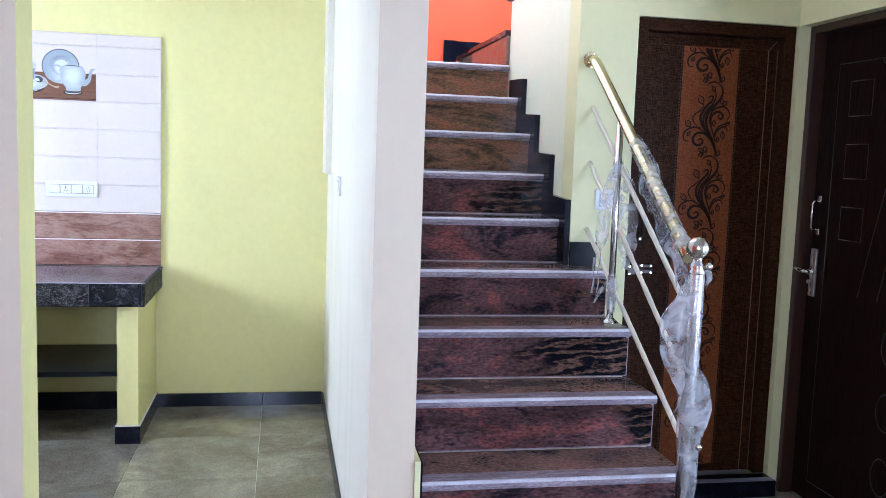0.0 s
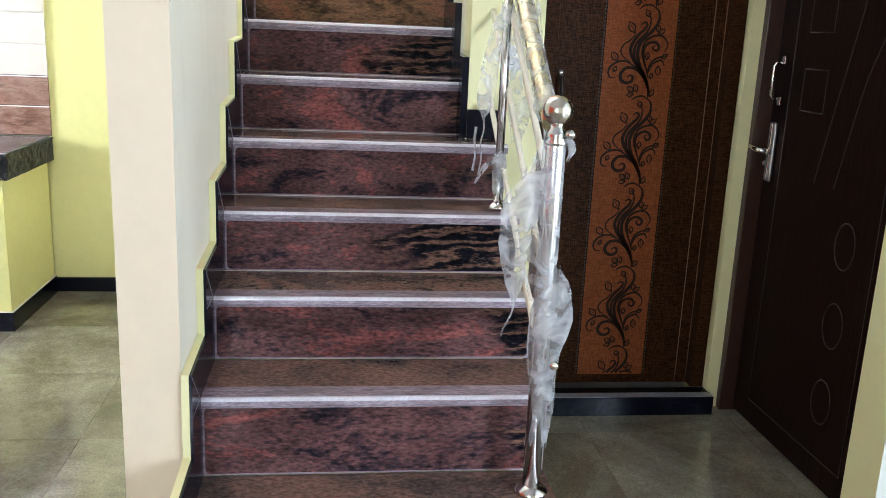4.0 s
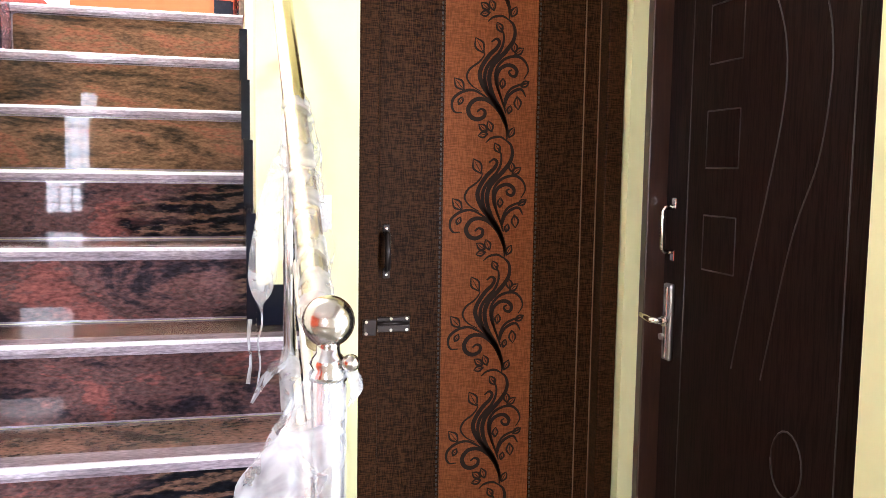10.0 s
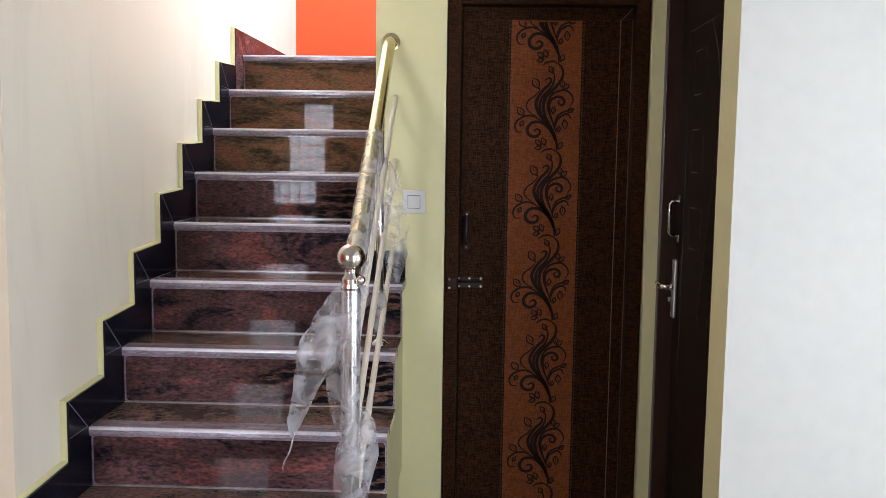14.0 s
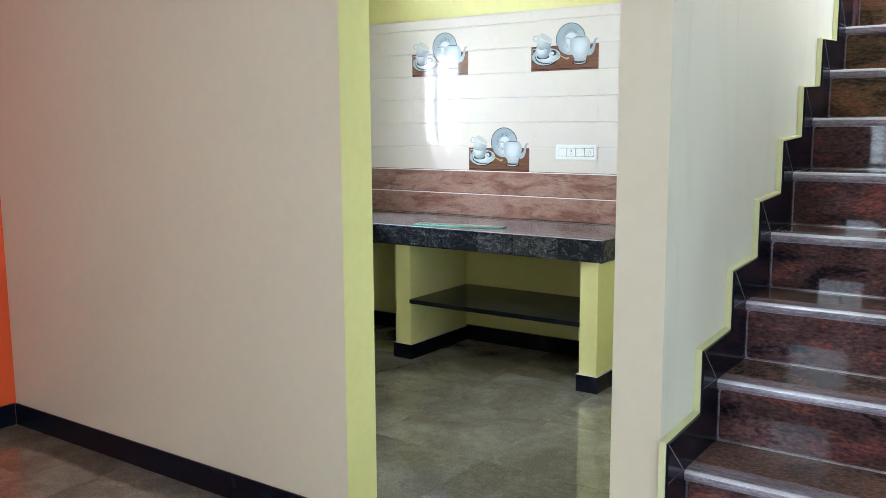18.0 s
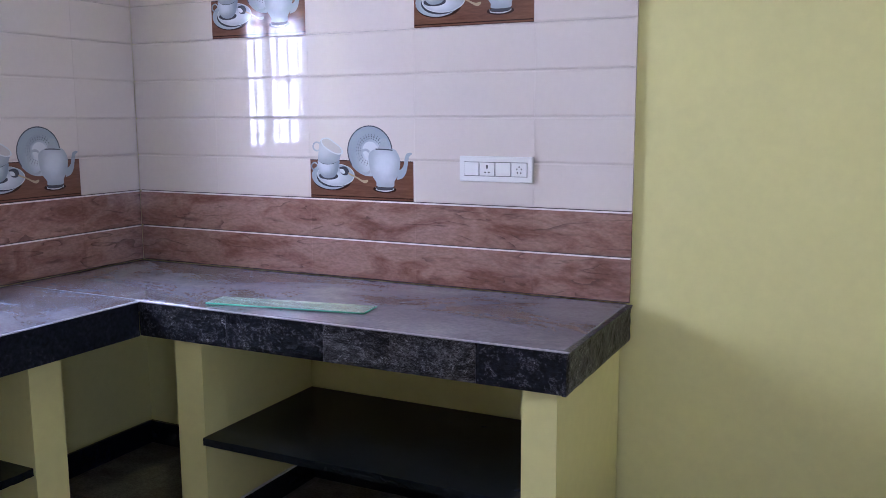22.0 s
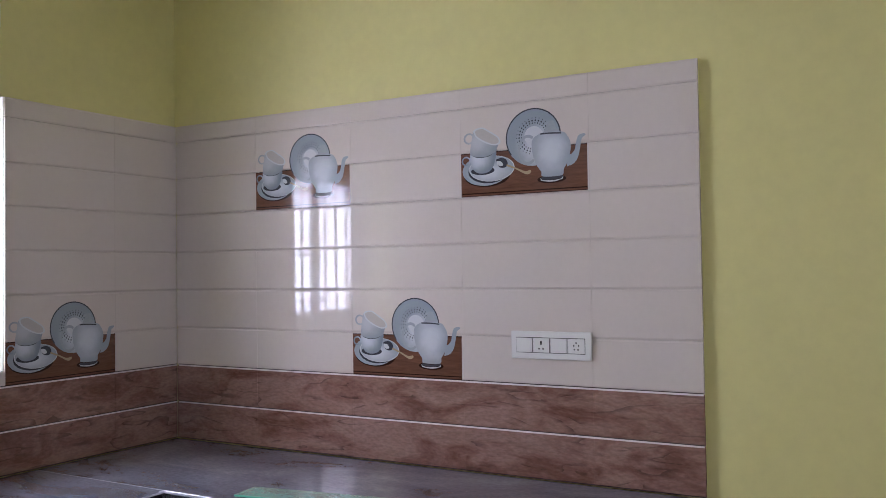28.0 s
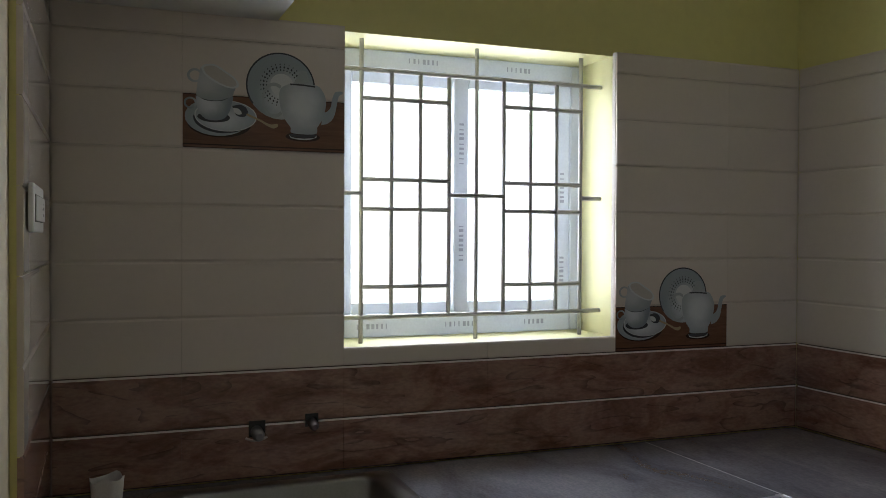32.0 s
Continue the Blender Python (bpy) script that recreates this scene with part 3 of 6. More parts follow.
# ---- the large structure ----
N, S, W_, E_ = ("y", True), ("y", False), ("x", False), ("x", True)
ZC = 2.9          # ceiling
ZT = 5.3          # top of the stairwell
structure("floor", boxes((-3.6, -3.9, -0.25, 4.4, 4.0, -0.012)), DGROUT, "grey jointing bed under the polished floor tiles", "floor")
wall_ks = structure("wall_kitchen_south", boxes((-3.235, 0.09, 0, -1.10, 0.244, ZC)), [CREAM, LIME], "cream painted wall with a lime yellow jamb", "wall", {E_: 1})
structure("wall_header", boxes((-1.10, 0.09, 2.10, -0.14, 0.244, ZC)), [CREAM, LIME], "cream painted wall over the kitchen opening", "wall", {N: 1, ("z", False): 1})
structure("wall_stair_west", boxes((-0.14, 0.09, 0, 0.0, 3.77, ZT)), [STAIRWHITE, CREAM], "cream white painted wall between stair and kitchen", "wall", {S: 1})
wall_kn = structure("wall_kitchen_north", boxes((-3.45, 2.728, 0, -0.14, 2.9, ZC)), LIME, "lime yellow painted kitchen wall", "wall")
structure("wall_stair_west_band", boxes((-0.172, 2.35, 1.385, -0.1415, 2.726, ZC - 0.003)), STAIRWHITE, "thicker cream white band on the kitchen side of the stair wall", "wall")
# west wall, with the kitchen window cut through
WY0, WY1, WZ0, WZ1 = 1.04, 1.95, 1.176, 2.095
wall_kw = structure("wall_kitchen_west", boxes((-3.5, 0.17, 0, -3.235, WY0, ZC), (-3.5, WY1, 0, -3.235, 2.728, ZC), (-3.5, WY0, 0, -3.235, WY1, WZ0), (-3.5, WY0, WZ1, -3.235, WY1, ZC)),
                    [LIME, NICHE], "lime yellow painted kitchen wall with a window opening", "wall", {N: 1, S: 1, ("z", True): 1, ("z", False): 1})
structure("wall_living_west", boxes((-3.41, -3.7, 0, -3.215, 0.168, ZC)), ORANGE, "orange painted living room wall", "wall")
SX0, SX1, SZ0, SZ1 = -0.875, -0.355, 1.0, 2.16
# the doorway gap is unseen, cut for the added lamp behind it
structure("wall_living_south", boxes((-3.41, -3.7, 0, SX0, -3.5, ZC), (SX1, -3.7, 0, 2.92, -3.5, ZC), (3.92, -3.7, 0, 4.2, -3.5, ZC), (2.92, -3.7, 2.35, 3.92, -3.5, ZC), (SX0, -3.7, 0, SX1, -3.5, SZ0), (SX0, -3.7, SZ1, SX1, -3.5, ZC)), CREAM,
          "cream painted living room wall with a narrow window and an added unseen doorway", "wall")
# the gap to the east, also unseen, lets the second added lamp in
structure("wall_living_east", boxes((4.0, -3.5, 0, 4.2, -1.65, ZC), (4.0, -0.75, 0, 4.2, 0.244, ZC), (4.0, -1.65, 2.15, 4.2, -0.75, ZC)), CREAM, "cream painted wall with an added unseen doorway", "wall")
structure("wall_living_north", boxes((1.838, 0.055, 0, 4.0, 0.205, ZC)), [LIVINGWHITE, NICHE], "white painted living room wall beside the dark door", "wall", {W_: 1, N: 1})
structure("wall_niche_east", boxes((1.85, 0.205, 2.132, 2.05, 1.17, ZC), (1.85, 1.17, 0, 2.05, 1.40, ZC)), NICHE, "pale yellow painted wall round the dark door", "wall")
structure("wall_niche_north", boxes((0.83, 1.186, 0, 1.094, 1.33, ZC), (1.094, 1.186, 2.132, 1.85, 1.33, ZC)), NICHE, "pale yellow painted wall round the patterned door", "wall")
structure("wall_behind_doors", boxes((2.12, 0.205, 0, 2.2, 1.5, ZC), (0.95, 1.45, 0, 2.12, 1.5, 2.2)), CREAM, "plain wall behind the doors", "wall")
# stair: right-hand wall under the upper flight, cut in steps
R, G = 0.1934, 0.264


def step_y(k):
    return 0.211 + G * (k - 2)


def step_z(k):
    return 0.238 if k == 1 else 0.468 + R * (k - 2)


prof = [(1.33, 0.0), (2.36, 0.0), (2.36, 2.20)]
for j in range(4):
    y = 2.36 - G * j
    prof += [(y, 2.20 + R * (j + 1) - 0.03)] if j else [(2.36, 2.20 + R - 0.03)]
    prof += [(y - G, 2.20 + R * (j + 1) - 0.03)]
prof += [(1.304, 3.6), (1.186, 3.6), (1.186, 2.9), (1.33, 2.9)]
bm = prism(bmesh.new(), [(y, z) for y, z in prof], "x", 0.832, 0.95)
structure("wall_stair_east", bm, REVEAL, "cream painted wall beside the stair, cut in steps above", "wall")
structure("wall_stair_north", boxes((-0.14, 3.77, 0, 1.9, 3.95, ZT)), ORANGE, "bright orange painted wall above the landing", "wall")
# unseen wall and window gap, put here for the added stair lamp
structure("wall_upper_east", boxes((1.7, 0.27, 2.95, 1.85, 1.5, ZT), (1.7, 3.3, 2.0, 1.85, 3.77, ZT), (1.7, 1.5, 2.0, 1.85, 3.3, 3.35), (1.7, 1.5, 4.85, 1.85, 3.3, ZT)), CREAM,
          "cream painted upper wall with an added unseen stair window", "wall")
structure("wall_upper_south", boxes((-0.14, 0.09, ZC, 1.85, 0.27, ZT)), CREAM, "cream painted wall above the beam", "wall")
structure("ceiling", boxes((-3.41, -3.7, ZC, 4.2, 0.088, 3.05), (-3.41, 0.09, ZC + 0.002, -0.142, 2.9, 3.05), (0.95, 0.272, ZC + 0.002, 2.05, 1.186, 3.0)), CEIL, "white painted flat ceiling", "ceiling")
structure("ceiling_stairwell", boxes((-0.14, 0.09, ZT, 1.9, 3.95, ZT + 0.15)), CEIL, "white painted ceiling of the stairwell", "ceiling")
structure("beam_stair", boxes((0.002, 0.092, 2.144, 1.836, 0.272, ZC - 0.002)), CEIL, "white painted concrete beam over the stair foot", "beam")
structure("beam_living", boxes((1.72, -3.498, 2.142, 2.0, 0.053, ZC - 0.003)), CEIL, "white painted concrete beam along the living room", "beam")
structure("kitchen_loft", bevelled(boxes((-3.233, 0.246, 2.101, -0.142, 0.85, 2.18)), 0.004), CEIL, "white painted concrete loft slab along the kitchen wall", "loft")
structure("ground", boxes((-60, -60, -0.5, 60, 60, -0.26)), material("bare_earth", (0.25, 0.2, 0.14), 0.9, scale=1.0, vary=0.2), "bare earth round the house", "ground")

# skirtings


def skirting(name, dims, mat=BLACK, label="black granite skirting along the wall foot"):
    return structure(name, bevelled(boxes(*dims), 0.0015), mat, label, "skirting")


skirting("baseboard_living", [(-3.203, 0.078, 0, -1.102, 0.0885, 0.104), (-3.2135, -3.498, 0, -3.203, 0.078, 0.104)])
skirting("baseboard_kitchen_north", [(-1.10, 2.708, 0, -0.5, 2.7265, 0.076), (-0.498, 2.708, 0, -0.152, 2.7265, 0.076), (-0.1515, 0.092, 0, -0.1415, 2.709, 0.076)])
skirting("baseboard_living_north", [(1.84, 0.043, 0, 3.99, 0.0535, 0.1)])
skirting("baseboard_niche_east", [(1.826, 0.058, 0, 1.8365, 0.203, 0.1)])

# ---- the staircase ----


def rounded(x0, y0, x1, y1, r, n=6):
    pts = []
    for cx, cy, a in ((x1 - r, y1 - r, 0), (x0 + r, y1 - r, 90), (x0 + r, y0 + r, 180), (x1 - r, y0 + r, 270)):
        for i in range(n + 1):
            t = radians(a + 90 * i / n)
            pts.append((cx + r * math.cos(t), cy + r * math.sin(t)))
    return pts


XR_OPEN, XR = 0.952, 0.828
stair = thing("staircase", (0.45, 1.1, 0), "staircase of polished red-brown granite treads and risers beside the door niche", "staircase")
for k in range(1, 11):
    xr = XR_OPEN - 0.012 if k <= 5 else XR
    y1 = step_y(k + 1) + 0.045 if k < 10 else 3.768
    if k == 5:
        y1 = 1.184
        part("step_core", boxes((0.002, 1.184, 0.0, XR, step_y(6) + 0.045, step_z(5) - 0.03)), NICHE, stair, "pale yellow painted side of the stair")
    part("step_core", boxes((0.002, step_y(k) + 0.045, 0.0 if k < 3 else step_z(k) - 0.75, xr, y1 - 0.001, step_z(k) - 0.03)), NICHE, stair, "pale yellow painted side of the stair")
for k in range(1, 11):
    xr = XR_OPEN if k <= 5 else XR - 0.002
    y = step_y(k)
    z = step_z(k)
    low = 0.0 if k == 1 else step_z(k - 1)
    stone = OLIVE if k >= 8 else GRANITE_SWIRL if k in (4, 7) else GRANITE
    xe = xr - (0.004 if k <= 5 else 0)
    face = prism(bmesh.new(), rounded(0.031, low + 0.006, xe - 0.004, z - 0.034, 0.012, 4), "y", y + 0.020, y + 0.043)
    riser = part("riser", face, stone, stair)
    part("joint", boxes((0.004, y + 0.0222, low + 0.001, xe, y + 0.0428, z - 0.0305)), NOSE, riser, "pale joint round the riser")
    back = step_y(k + 1) + 0.019 if k < 10 else 3.766
    if k == 5:
        tread = prism(bmesh.new(), [(0.004, y + 0.0785), (xr, y + 0.0785), (xr, 1.183), (0.829, 1.183), (0.829, back), (0.004, back)], "z", z - 0.03, z)
    else:
        tread = boxes((0.004, y + 0.0785, z - 0.03, xr, back, z))
    tread = part("tread", bevelled(tread, 0.002), TREAD, stair)
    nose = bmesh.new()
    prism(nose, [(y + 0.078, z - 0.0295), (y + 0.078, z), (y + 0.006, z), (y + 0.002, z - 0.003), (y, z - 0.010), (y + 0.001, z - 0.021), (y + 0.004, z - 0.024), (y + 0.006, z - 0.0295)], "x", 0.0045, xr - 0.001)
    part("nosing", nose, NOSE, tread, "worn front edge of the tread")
    # a pale strip stands in for the glint along the edge
    part("bright_edge", prism(bmesh.new(), [(y + 0.0115, z + 0.0006), (y + 0.0055, z + 0.0006), (y + 0.0012, z - 0.0032), (y + 0.0002, z - 0.0085), (y + 0.004, z - 0.006)], "x", 0.027, xr - 0.001), EDGEGLINT, tread, "pale strip painted as the glint on the polished edge")
# black skirting that follows the steps, on a painted plaster edge


SKIRTJOINT = material("grey_stone_joint", (0.16, 0.16, 0.19), 0.5, scale=20, vary=0.2)


def step_skirt(name, x0, x1, first, last, mat_face, face_east):
    """Stepped skirting along one side of the stair."""
    holder = structure(name, bmesh.new(), LIME, "stepped black granite skirting along the stair wall", "skirting")
    up, fore = 0.125, 0.125
    for k in range(first, last + 1):
        y, z = step_y(k), step_z(k)
        zb = step_z(k - 1) + 0.002 if k > 1 else 0.002
        ye = step_y(k + 1) - fore if k < 10 else 3.766
        outline = [(y - fore, zb), (y + 0.018, zb), (y + 0.018, z + 0.002), (ye, z + 0.002), (ye, z + up), (y - fore, z + up - 0.012)]
        xs = (x0 + 0.018, x1) if face_east else (x0, x1 - 0.018)
        xp = (x0, x0 + 0.018) if face_east else (x1 - 0.018, x1)
        part("skirting_tile", prism(bmesh.new(), outline, "x", *xs), mat_face if k < 10 else GRANITE, holder)
        if k < 10:
            xj = x1 if face_east else x0
            joint = bmesh.new()
            tube(joint, [(xj, y - fore + 0.001, z + up - 0.014), (xj, y - 0.002, z + 0.001)], 0.0012, 6)
            tube(joint, [(xj, y - fore + 0.001, z + 0.004), (xj, y - 0.002, z + 0.004)], 0.0009, 6)
            part("joint", joint, SKIRTJOINT, holder, "fine pale joint between the skirting tiles")
        o2 = [(y - fore - 0.006, zb), (y + 0.018, zb), (y + 0.018, z), (ye - 0.006, z), (ye - 0.006, z + up + 0.006), (y - fore - 0.006, z + up - 0.006)]
        part("plaster_edge", prism(bmesh.new(), o2, "x", *xp), NICHE, holder, "pale yellow plaster edge of the skirting")
    return holder


step_skirt("skirting_stair_west", 0.001, 0.026, 1, 10, BLACK, True)
holder = structure("skirting_stair_east", bmesh.new(), LIME, "stepped black granite skirting along the stair wall", "skirting")
for k in range(5, 10):
    y, z = step_y(k), step_z(k)
    ya = 1.188 if k == 5 else y - 0.075
    zb = z + 0.001 if k == 5 else step_z(k - 1) + 0.002
    ye = step_y(k + 1) - 0.077
    if k == 5:
        outline = [(ya, zb), (ye, zb), (ye, z + 0.105), (ya, z + 0.105)]
    else:
        outline = [(ya, zb), (y + 0.018, zb), (y + 0.018, z + 0.002), (ye, z + 0.002), (ye, z + 0.105), (ya, z + 0.093)]
    part("skirting_tile", prism(bmesh.new(), outline, "x", 0.806, 0.8315), BLACK, holder)
part("skirting_tile", boxes((0.83, 1.168, step_z(5) + 0.001, 0.948, 1.185, step_z(5) + 0.105)), BLACK, holder)
# the upper flight, which turns back over the niche
upper = thing("upper_staircase", (1.2, 2.3, 2.2), "upper stair flight of brown granite turning back from the landing", "staircase")
part("landing_slab", boxes((0.835, 2.362, 2.05, 1.698, 3.766, 2.18)), NICHE, upper)
part("landing_top", bevelled(boxes((0.80, 2.365, 2.182, 1.697, 3.765, 2.212)), 0.003), GRANITE, upper)
part("riser", bevelled(boxes((0.812, 2.366, 2.016, 0.832, 3.764, 2.1815)), 0.002), TREAD, upper)
for j in range(4):
    y = 2.36 - G * j
    z = 2.20 + R * (j + 1)
    part("tread", bevelled(boxes((0.806, y - G - 0.02, z - 0.026, 1.69, y + 0.02, z)), 0.004), NOSE, upper)
    part("riser", boxes((0.952, y - 0.02, z - R + 0.001, 1.69, y - 0.001, z - 0.031)), GRANITE, upper)
skirting("skirting_landing", [(0.03, 3.757, 2.016, 0.709, 3.7685, 2.11), (0.709, 3.755, 2.016, 0.80, 3.7685, 2.322), (0.80, 3.756, 2.213, 1.69, 3.7685, 2.318)])

# ---- kitchen ----
SHELFSTONE = ramped("dusty_black_stone_shelf", [(0.0, (0.003, 0.004, 0.0045)), (0.45, (0.006, 0.0078, 0.0085)), (0.58, (0.014, 0.017, 0.020)), (0.7, (0.045, 0.05, 0.06)), (1.0, (0.16, 0.17, 0.19))], (0.7, 2.2, 1), 2.4, 0.22, 1.6, 10, speck=0.12, grain=0.25, grain_scale=60.0, spec=0.16)
DARKSLAB = ramped("dusty_blue_black_stone", [(0.0, (0.005, 0.006, 0.010)), (0.45, (0.009, 0.011, 0.018)), (0.6, (0.016, 0.019, 0.028)), (0.70, (0.05, 0.054, 0.066)), (1.0, (0.13, 0.13, 0.145))], (1, 1, 1), 4.5, 0.42, 1.5, 10, speck=0.42, grain=0.5, grain_scale=70.0, spec=0.14)
COUNTEREDGE = material("pale_counter_edge", (0.40, 0.40, 0.45), 0.25, scale=12, vary=0.3)
YF, XF, ZTOP = 2.061, -2.575, 0.824
tops = thing("kitchen_counter", (-2.3, 2.2, 0), "L-shaped kitchen counter of dusty black granite on lime yellow piers", "counter")
SY0, SY1, SXA, SXB = 0.55, 1.15, -3.10, -2.69      # sink cut-out
part("countertop_north", bevelled(boxes((-3.205, YF + 0.004, 0.785, -1.081, 2.703, ZTOP)), 0.002), TOPSTONE, tops)
def holed(x0, y0, x1, y1, hx0, hy0, hx1, hy1, z0, z1):
    """A slab with a square hole through it."""
    bm = bmesh.new()
    o, h = ((x0, y0), (x1, y0), (x1, y1), (x0, y1)), ((hx0, hy0), (hx1, hy0), (hx1, hy1), (hx0, hy1))
    rings = [[bm.verts.new((x, y, z)) for x, y in loop] for loop, z in ((o, z1), (h, z1), (h, z0), (o, z0))]
    for a, b in zip(rings, rings[1:] + rings[:1]):
        for i in range(4):
            bm.faces.new((a[i], a[(i + 1) % 4], b[(i + 1) % 4], b[i]))
    bmesh.ops.recalc_face_normals(bm, faces=bm.faces[:])
    return bm


part("countertop_west", holed(-3.205, 0.28, XF - 0.004, YF + 0.001, SXA, SY0, SXB, SY1, 0.785, ZTOP - 0.0005), TOPSTONE, tops)
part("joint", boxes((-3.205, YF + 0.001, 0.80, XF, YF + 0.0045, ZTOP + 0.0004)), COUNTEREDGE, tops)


def cleft(u0, u1, v0, v1, depth, at):
    """A slab with a rough split face: u along, v up, d outwards."""
    bm = bmesh.new()
    nu, nv = max(6, int((u1 - u0) / 0.012)), 9
    grid = []
    for i in range(nu + 1):
        col = []
        for j in range(nv + 1):
            u, v = u0 + (u1 - u0) * i / nu, v0 + (v1 - v0) * j / nv
            q = Vector((u * 11, v * 16, u0 * 5))
            n = abs(noise.noise(q)) * 0.8 + noise.noise(q * 2.3) * 0.35 + noise.noise(q * 5.1) * 0.2
            d = depth - 0.002 - (0.0 if i in (0, nu) else max(0.0, min(0.008, 0.008 * n)))
            if i in (0, nu) or j == 0:
                d = depth - 0.007 - 0.002 * noise.noise(q * 3)
            if j == nv:
                d = depth
            col.append(bm.verts.new(at(u, v, d)))
        grid.append(col)
    for i in range(nu):
        for j in range(nv):
            bm.faces.new((grid[i][j], grid[i + 1][j], grid[i + 1][j + 1], grid[i][j + 1]))
    back = [bm.verts.new(at(u, v, 0)) for u, v in ((u0, v0), (u1, v0), (u1, v1), (u0, v1))]
    bm.faces.new(back)
    rim = ([c[0] for c in grid], grid[-1], [c[-1] for c in grid][::-1], grid[0][::-1])
    for k, edge in enumerate(rim):
        bm.faces.new([back[k]] + edge + [back[(k + 1) % 4]])
    bmesh.ops.recalc_face_normals(bm, faces=bm.faces[:])
    return bm


xs = [-2.571, -2.20, -1.83, -1.60, -1.33, -1.081]
for k, (a, b) in enumerate(zip(xs, xs[1:])):
    part("front_slab", cleft(a + 0.0008, b - 0.0008, 0.705, ZTOP - 0.002, 0.019, lambda u, v, d: (u, YF + 0.003 - d, v)), SLATE_FLECKED if k in (2, 3) else SLATE, tops, "rough black stone edging")
part("end_slab", cleft(YF - 0.016, 2.70, 0.705, ZTOP - 0.001, 0.018, lambda u, v, d: (-1.080 + d, u, v)), SLATE, tops, "rough black stone edging")
ys = [0.28, 1.15, 2.043]
for a, b in zip(ys, ys[1:]):
    part("front_slab", bevelled(boxes((XF - 0.003, a + 0.0005, 0.705, XF + 0.016, b - 0.0005, ZTOP - 0.002)), 0.003), DARKSLAB, tops, "dusty blue-black stone edging")
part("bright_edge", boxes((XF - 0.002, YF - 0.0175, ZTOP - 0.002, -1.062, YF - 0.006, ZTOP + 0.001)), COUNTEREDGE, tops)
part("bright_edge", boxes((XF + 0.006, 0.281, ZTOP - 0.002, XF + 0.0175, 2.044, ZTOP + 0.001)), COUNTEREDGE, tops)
PIERS = [(-1.203, 2.075, -1.102, 2.70), (-2.451, 2.085, -2.336, 2.70), (-3.205, 1.672, -2.646, 1.79), (-3.205, 1.125, -2.646, 1.228)]
for x0, y0, x1, y1 in PIERS:
    p = part("pier", boxes((x0, y0, 0, x1, y1, 0.784)), LIME, tops, "lime yellow plastered pier")
    if x1 > -2.5:
        sk = ((x0 - 0.011, y0 - 0.011, 0, x1 + 0.011, y0 - 0.001, 0.09), (x0 - 0.011, y0, 0, x0 - 0.001, y1, 0.09), (x1 + 0.001, y0, 0, x1 + 0.011, y1, 0.09))
    else:
        sk = ((x1 + 0.001, y0 - 0.011, 0, x1 + 0.011, y1 + 0.011, 0.09), (x0, y0 - 0.011, 0, x1, y0 - 0.001, 0.09), (x0, y1 + 0.001, 0, x1, y1 + 0.011, 0.09))
    for d in sk:
        part("skirting_tile", boxes(d), BLACK, p, "black granite skirting")
        part("joint", boxes((d[0] + 0.001, d[1] + 0.001, 0.0902, d[3] - 0.0005, d[4] - 0.0005, 0.0945)), GROUT, p, "pale cement line on the skirting")


def broken_edge(p, q, seed, n=46):
    """A stone's chipped front edge from p to q, in plan."""
    p, q = Vector(p), Vector(q)
    side = Vector((q.y - p.y, p.x - q.x)).normalized()
    rr = random.Random(seed)
    pts = []
    for i in range(n + 1):
        bite = 0.0035 * noise.noise(Vector((i * 0.21, seed, 0))) + 0.0012 * rr.uniform(-1, 1)
        pts.append(tuple(p.lerp(q, i / n) + side * bite))
    return pts


def shelf_slab(back, front, z0, z1, seed):
    """A shelf with chipped front edges, its lower one set back unevenly."""
    bm = bmesh.new()
    top = broken_edge(*front, seed)
    low = broken_edge(*front, seed + 1)
    mid = [(Vector(a) + Vector(b)) / 2 for a, b in zip(broken_edge(*front, seed + 2), top)]
    rows = [[bm.verts.new((x, y, z)) for x, y in line] for line, z in ((top, z1), (mid, (z0 + z1) / 2), (low, z0))]
    tb = [bm.verts.new((x, y, z1)) for x, y in back]
    lb = [bm.verts.new((x, y, z0)) for x, y in back]
    bm.faces.new(rows[0] + tb)
    bm.faces.new(rows[2] + lb)
    for a, b in zip(rows, rows[1:]):
        for i in range(len(a) - 1):
            bm.faces.new((a[i], a[i + 1], b[i + 1], b[i]))
    bm.faces.new((tb[0], tb[1], lb[1], lb[0]))
    bm.faces.new((rows[0][-1], tb[0], lb[0], rows[2][-1], rows[1][-1]))
    bm.faces.new((tb[1], rows[0][0], rows[1][0], rows[2][0], lb[1]))
    bmesh.ops.recalc_face_normals(bm, faces=bm.faces[:])
    return bm


part("shelf", shelf_slab([(-1.204, 2.70), (-2.335, 2.70)], [(-2.335, 2.072), (-1.204, 2.072)], 0.348, 0.374, 3), SHELFSTONE, tops, "black stone shelf with a chipped front edge")
part("shelf", shelf_slab([(-3.205, 1.671), (-3.205, 1.229)], [(-2.655, 1.229), (-2.655, 1.671)], 0.335, 0.36, 7), SHELFSTONE, tops, "black stone shelf with a chipped front edge")
for d in ((-2.334, 2.69, 0, -1.205, 2.705, 0.10), (-3.206, 2.69, 0, -2.453, 2.705, 0.10), (-3.21, 1.80, 0, -3.198, 2.69, 0.10), (-3.21, 1.241, 0, -3.198, 1.66, 0.10)):
    part("skirting_tile", boxes(d), BLACK, tops, "black granite skirting")

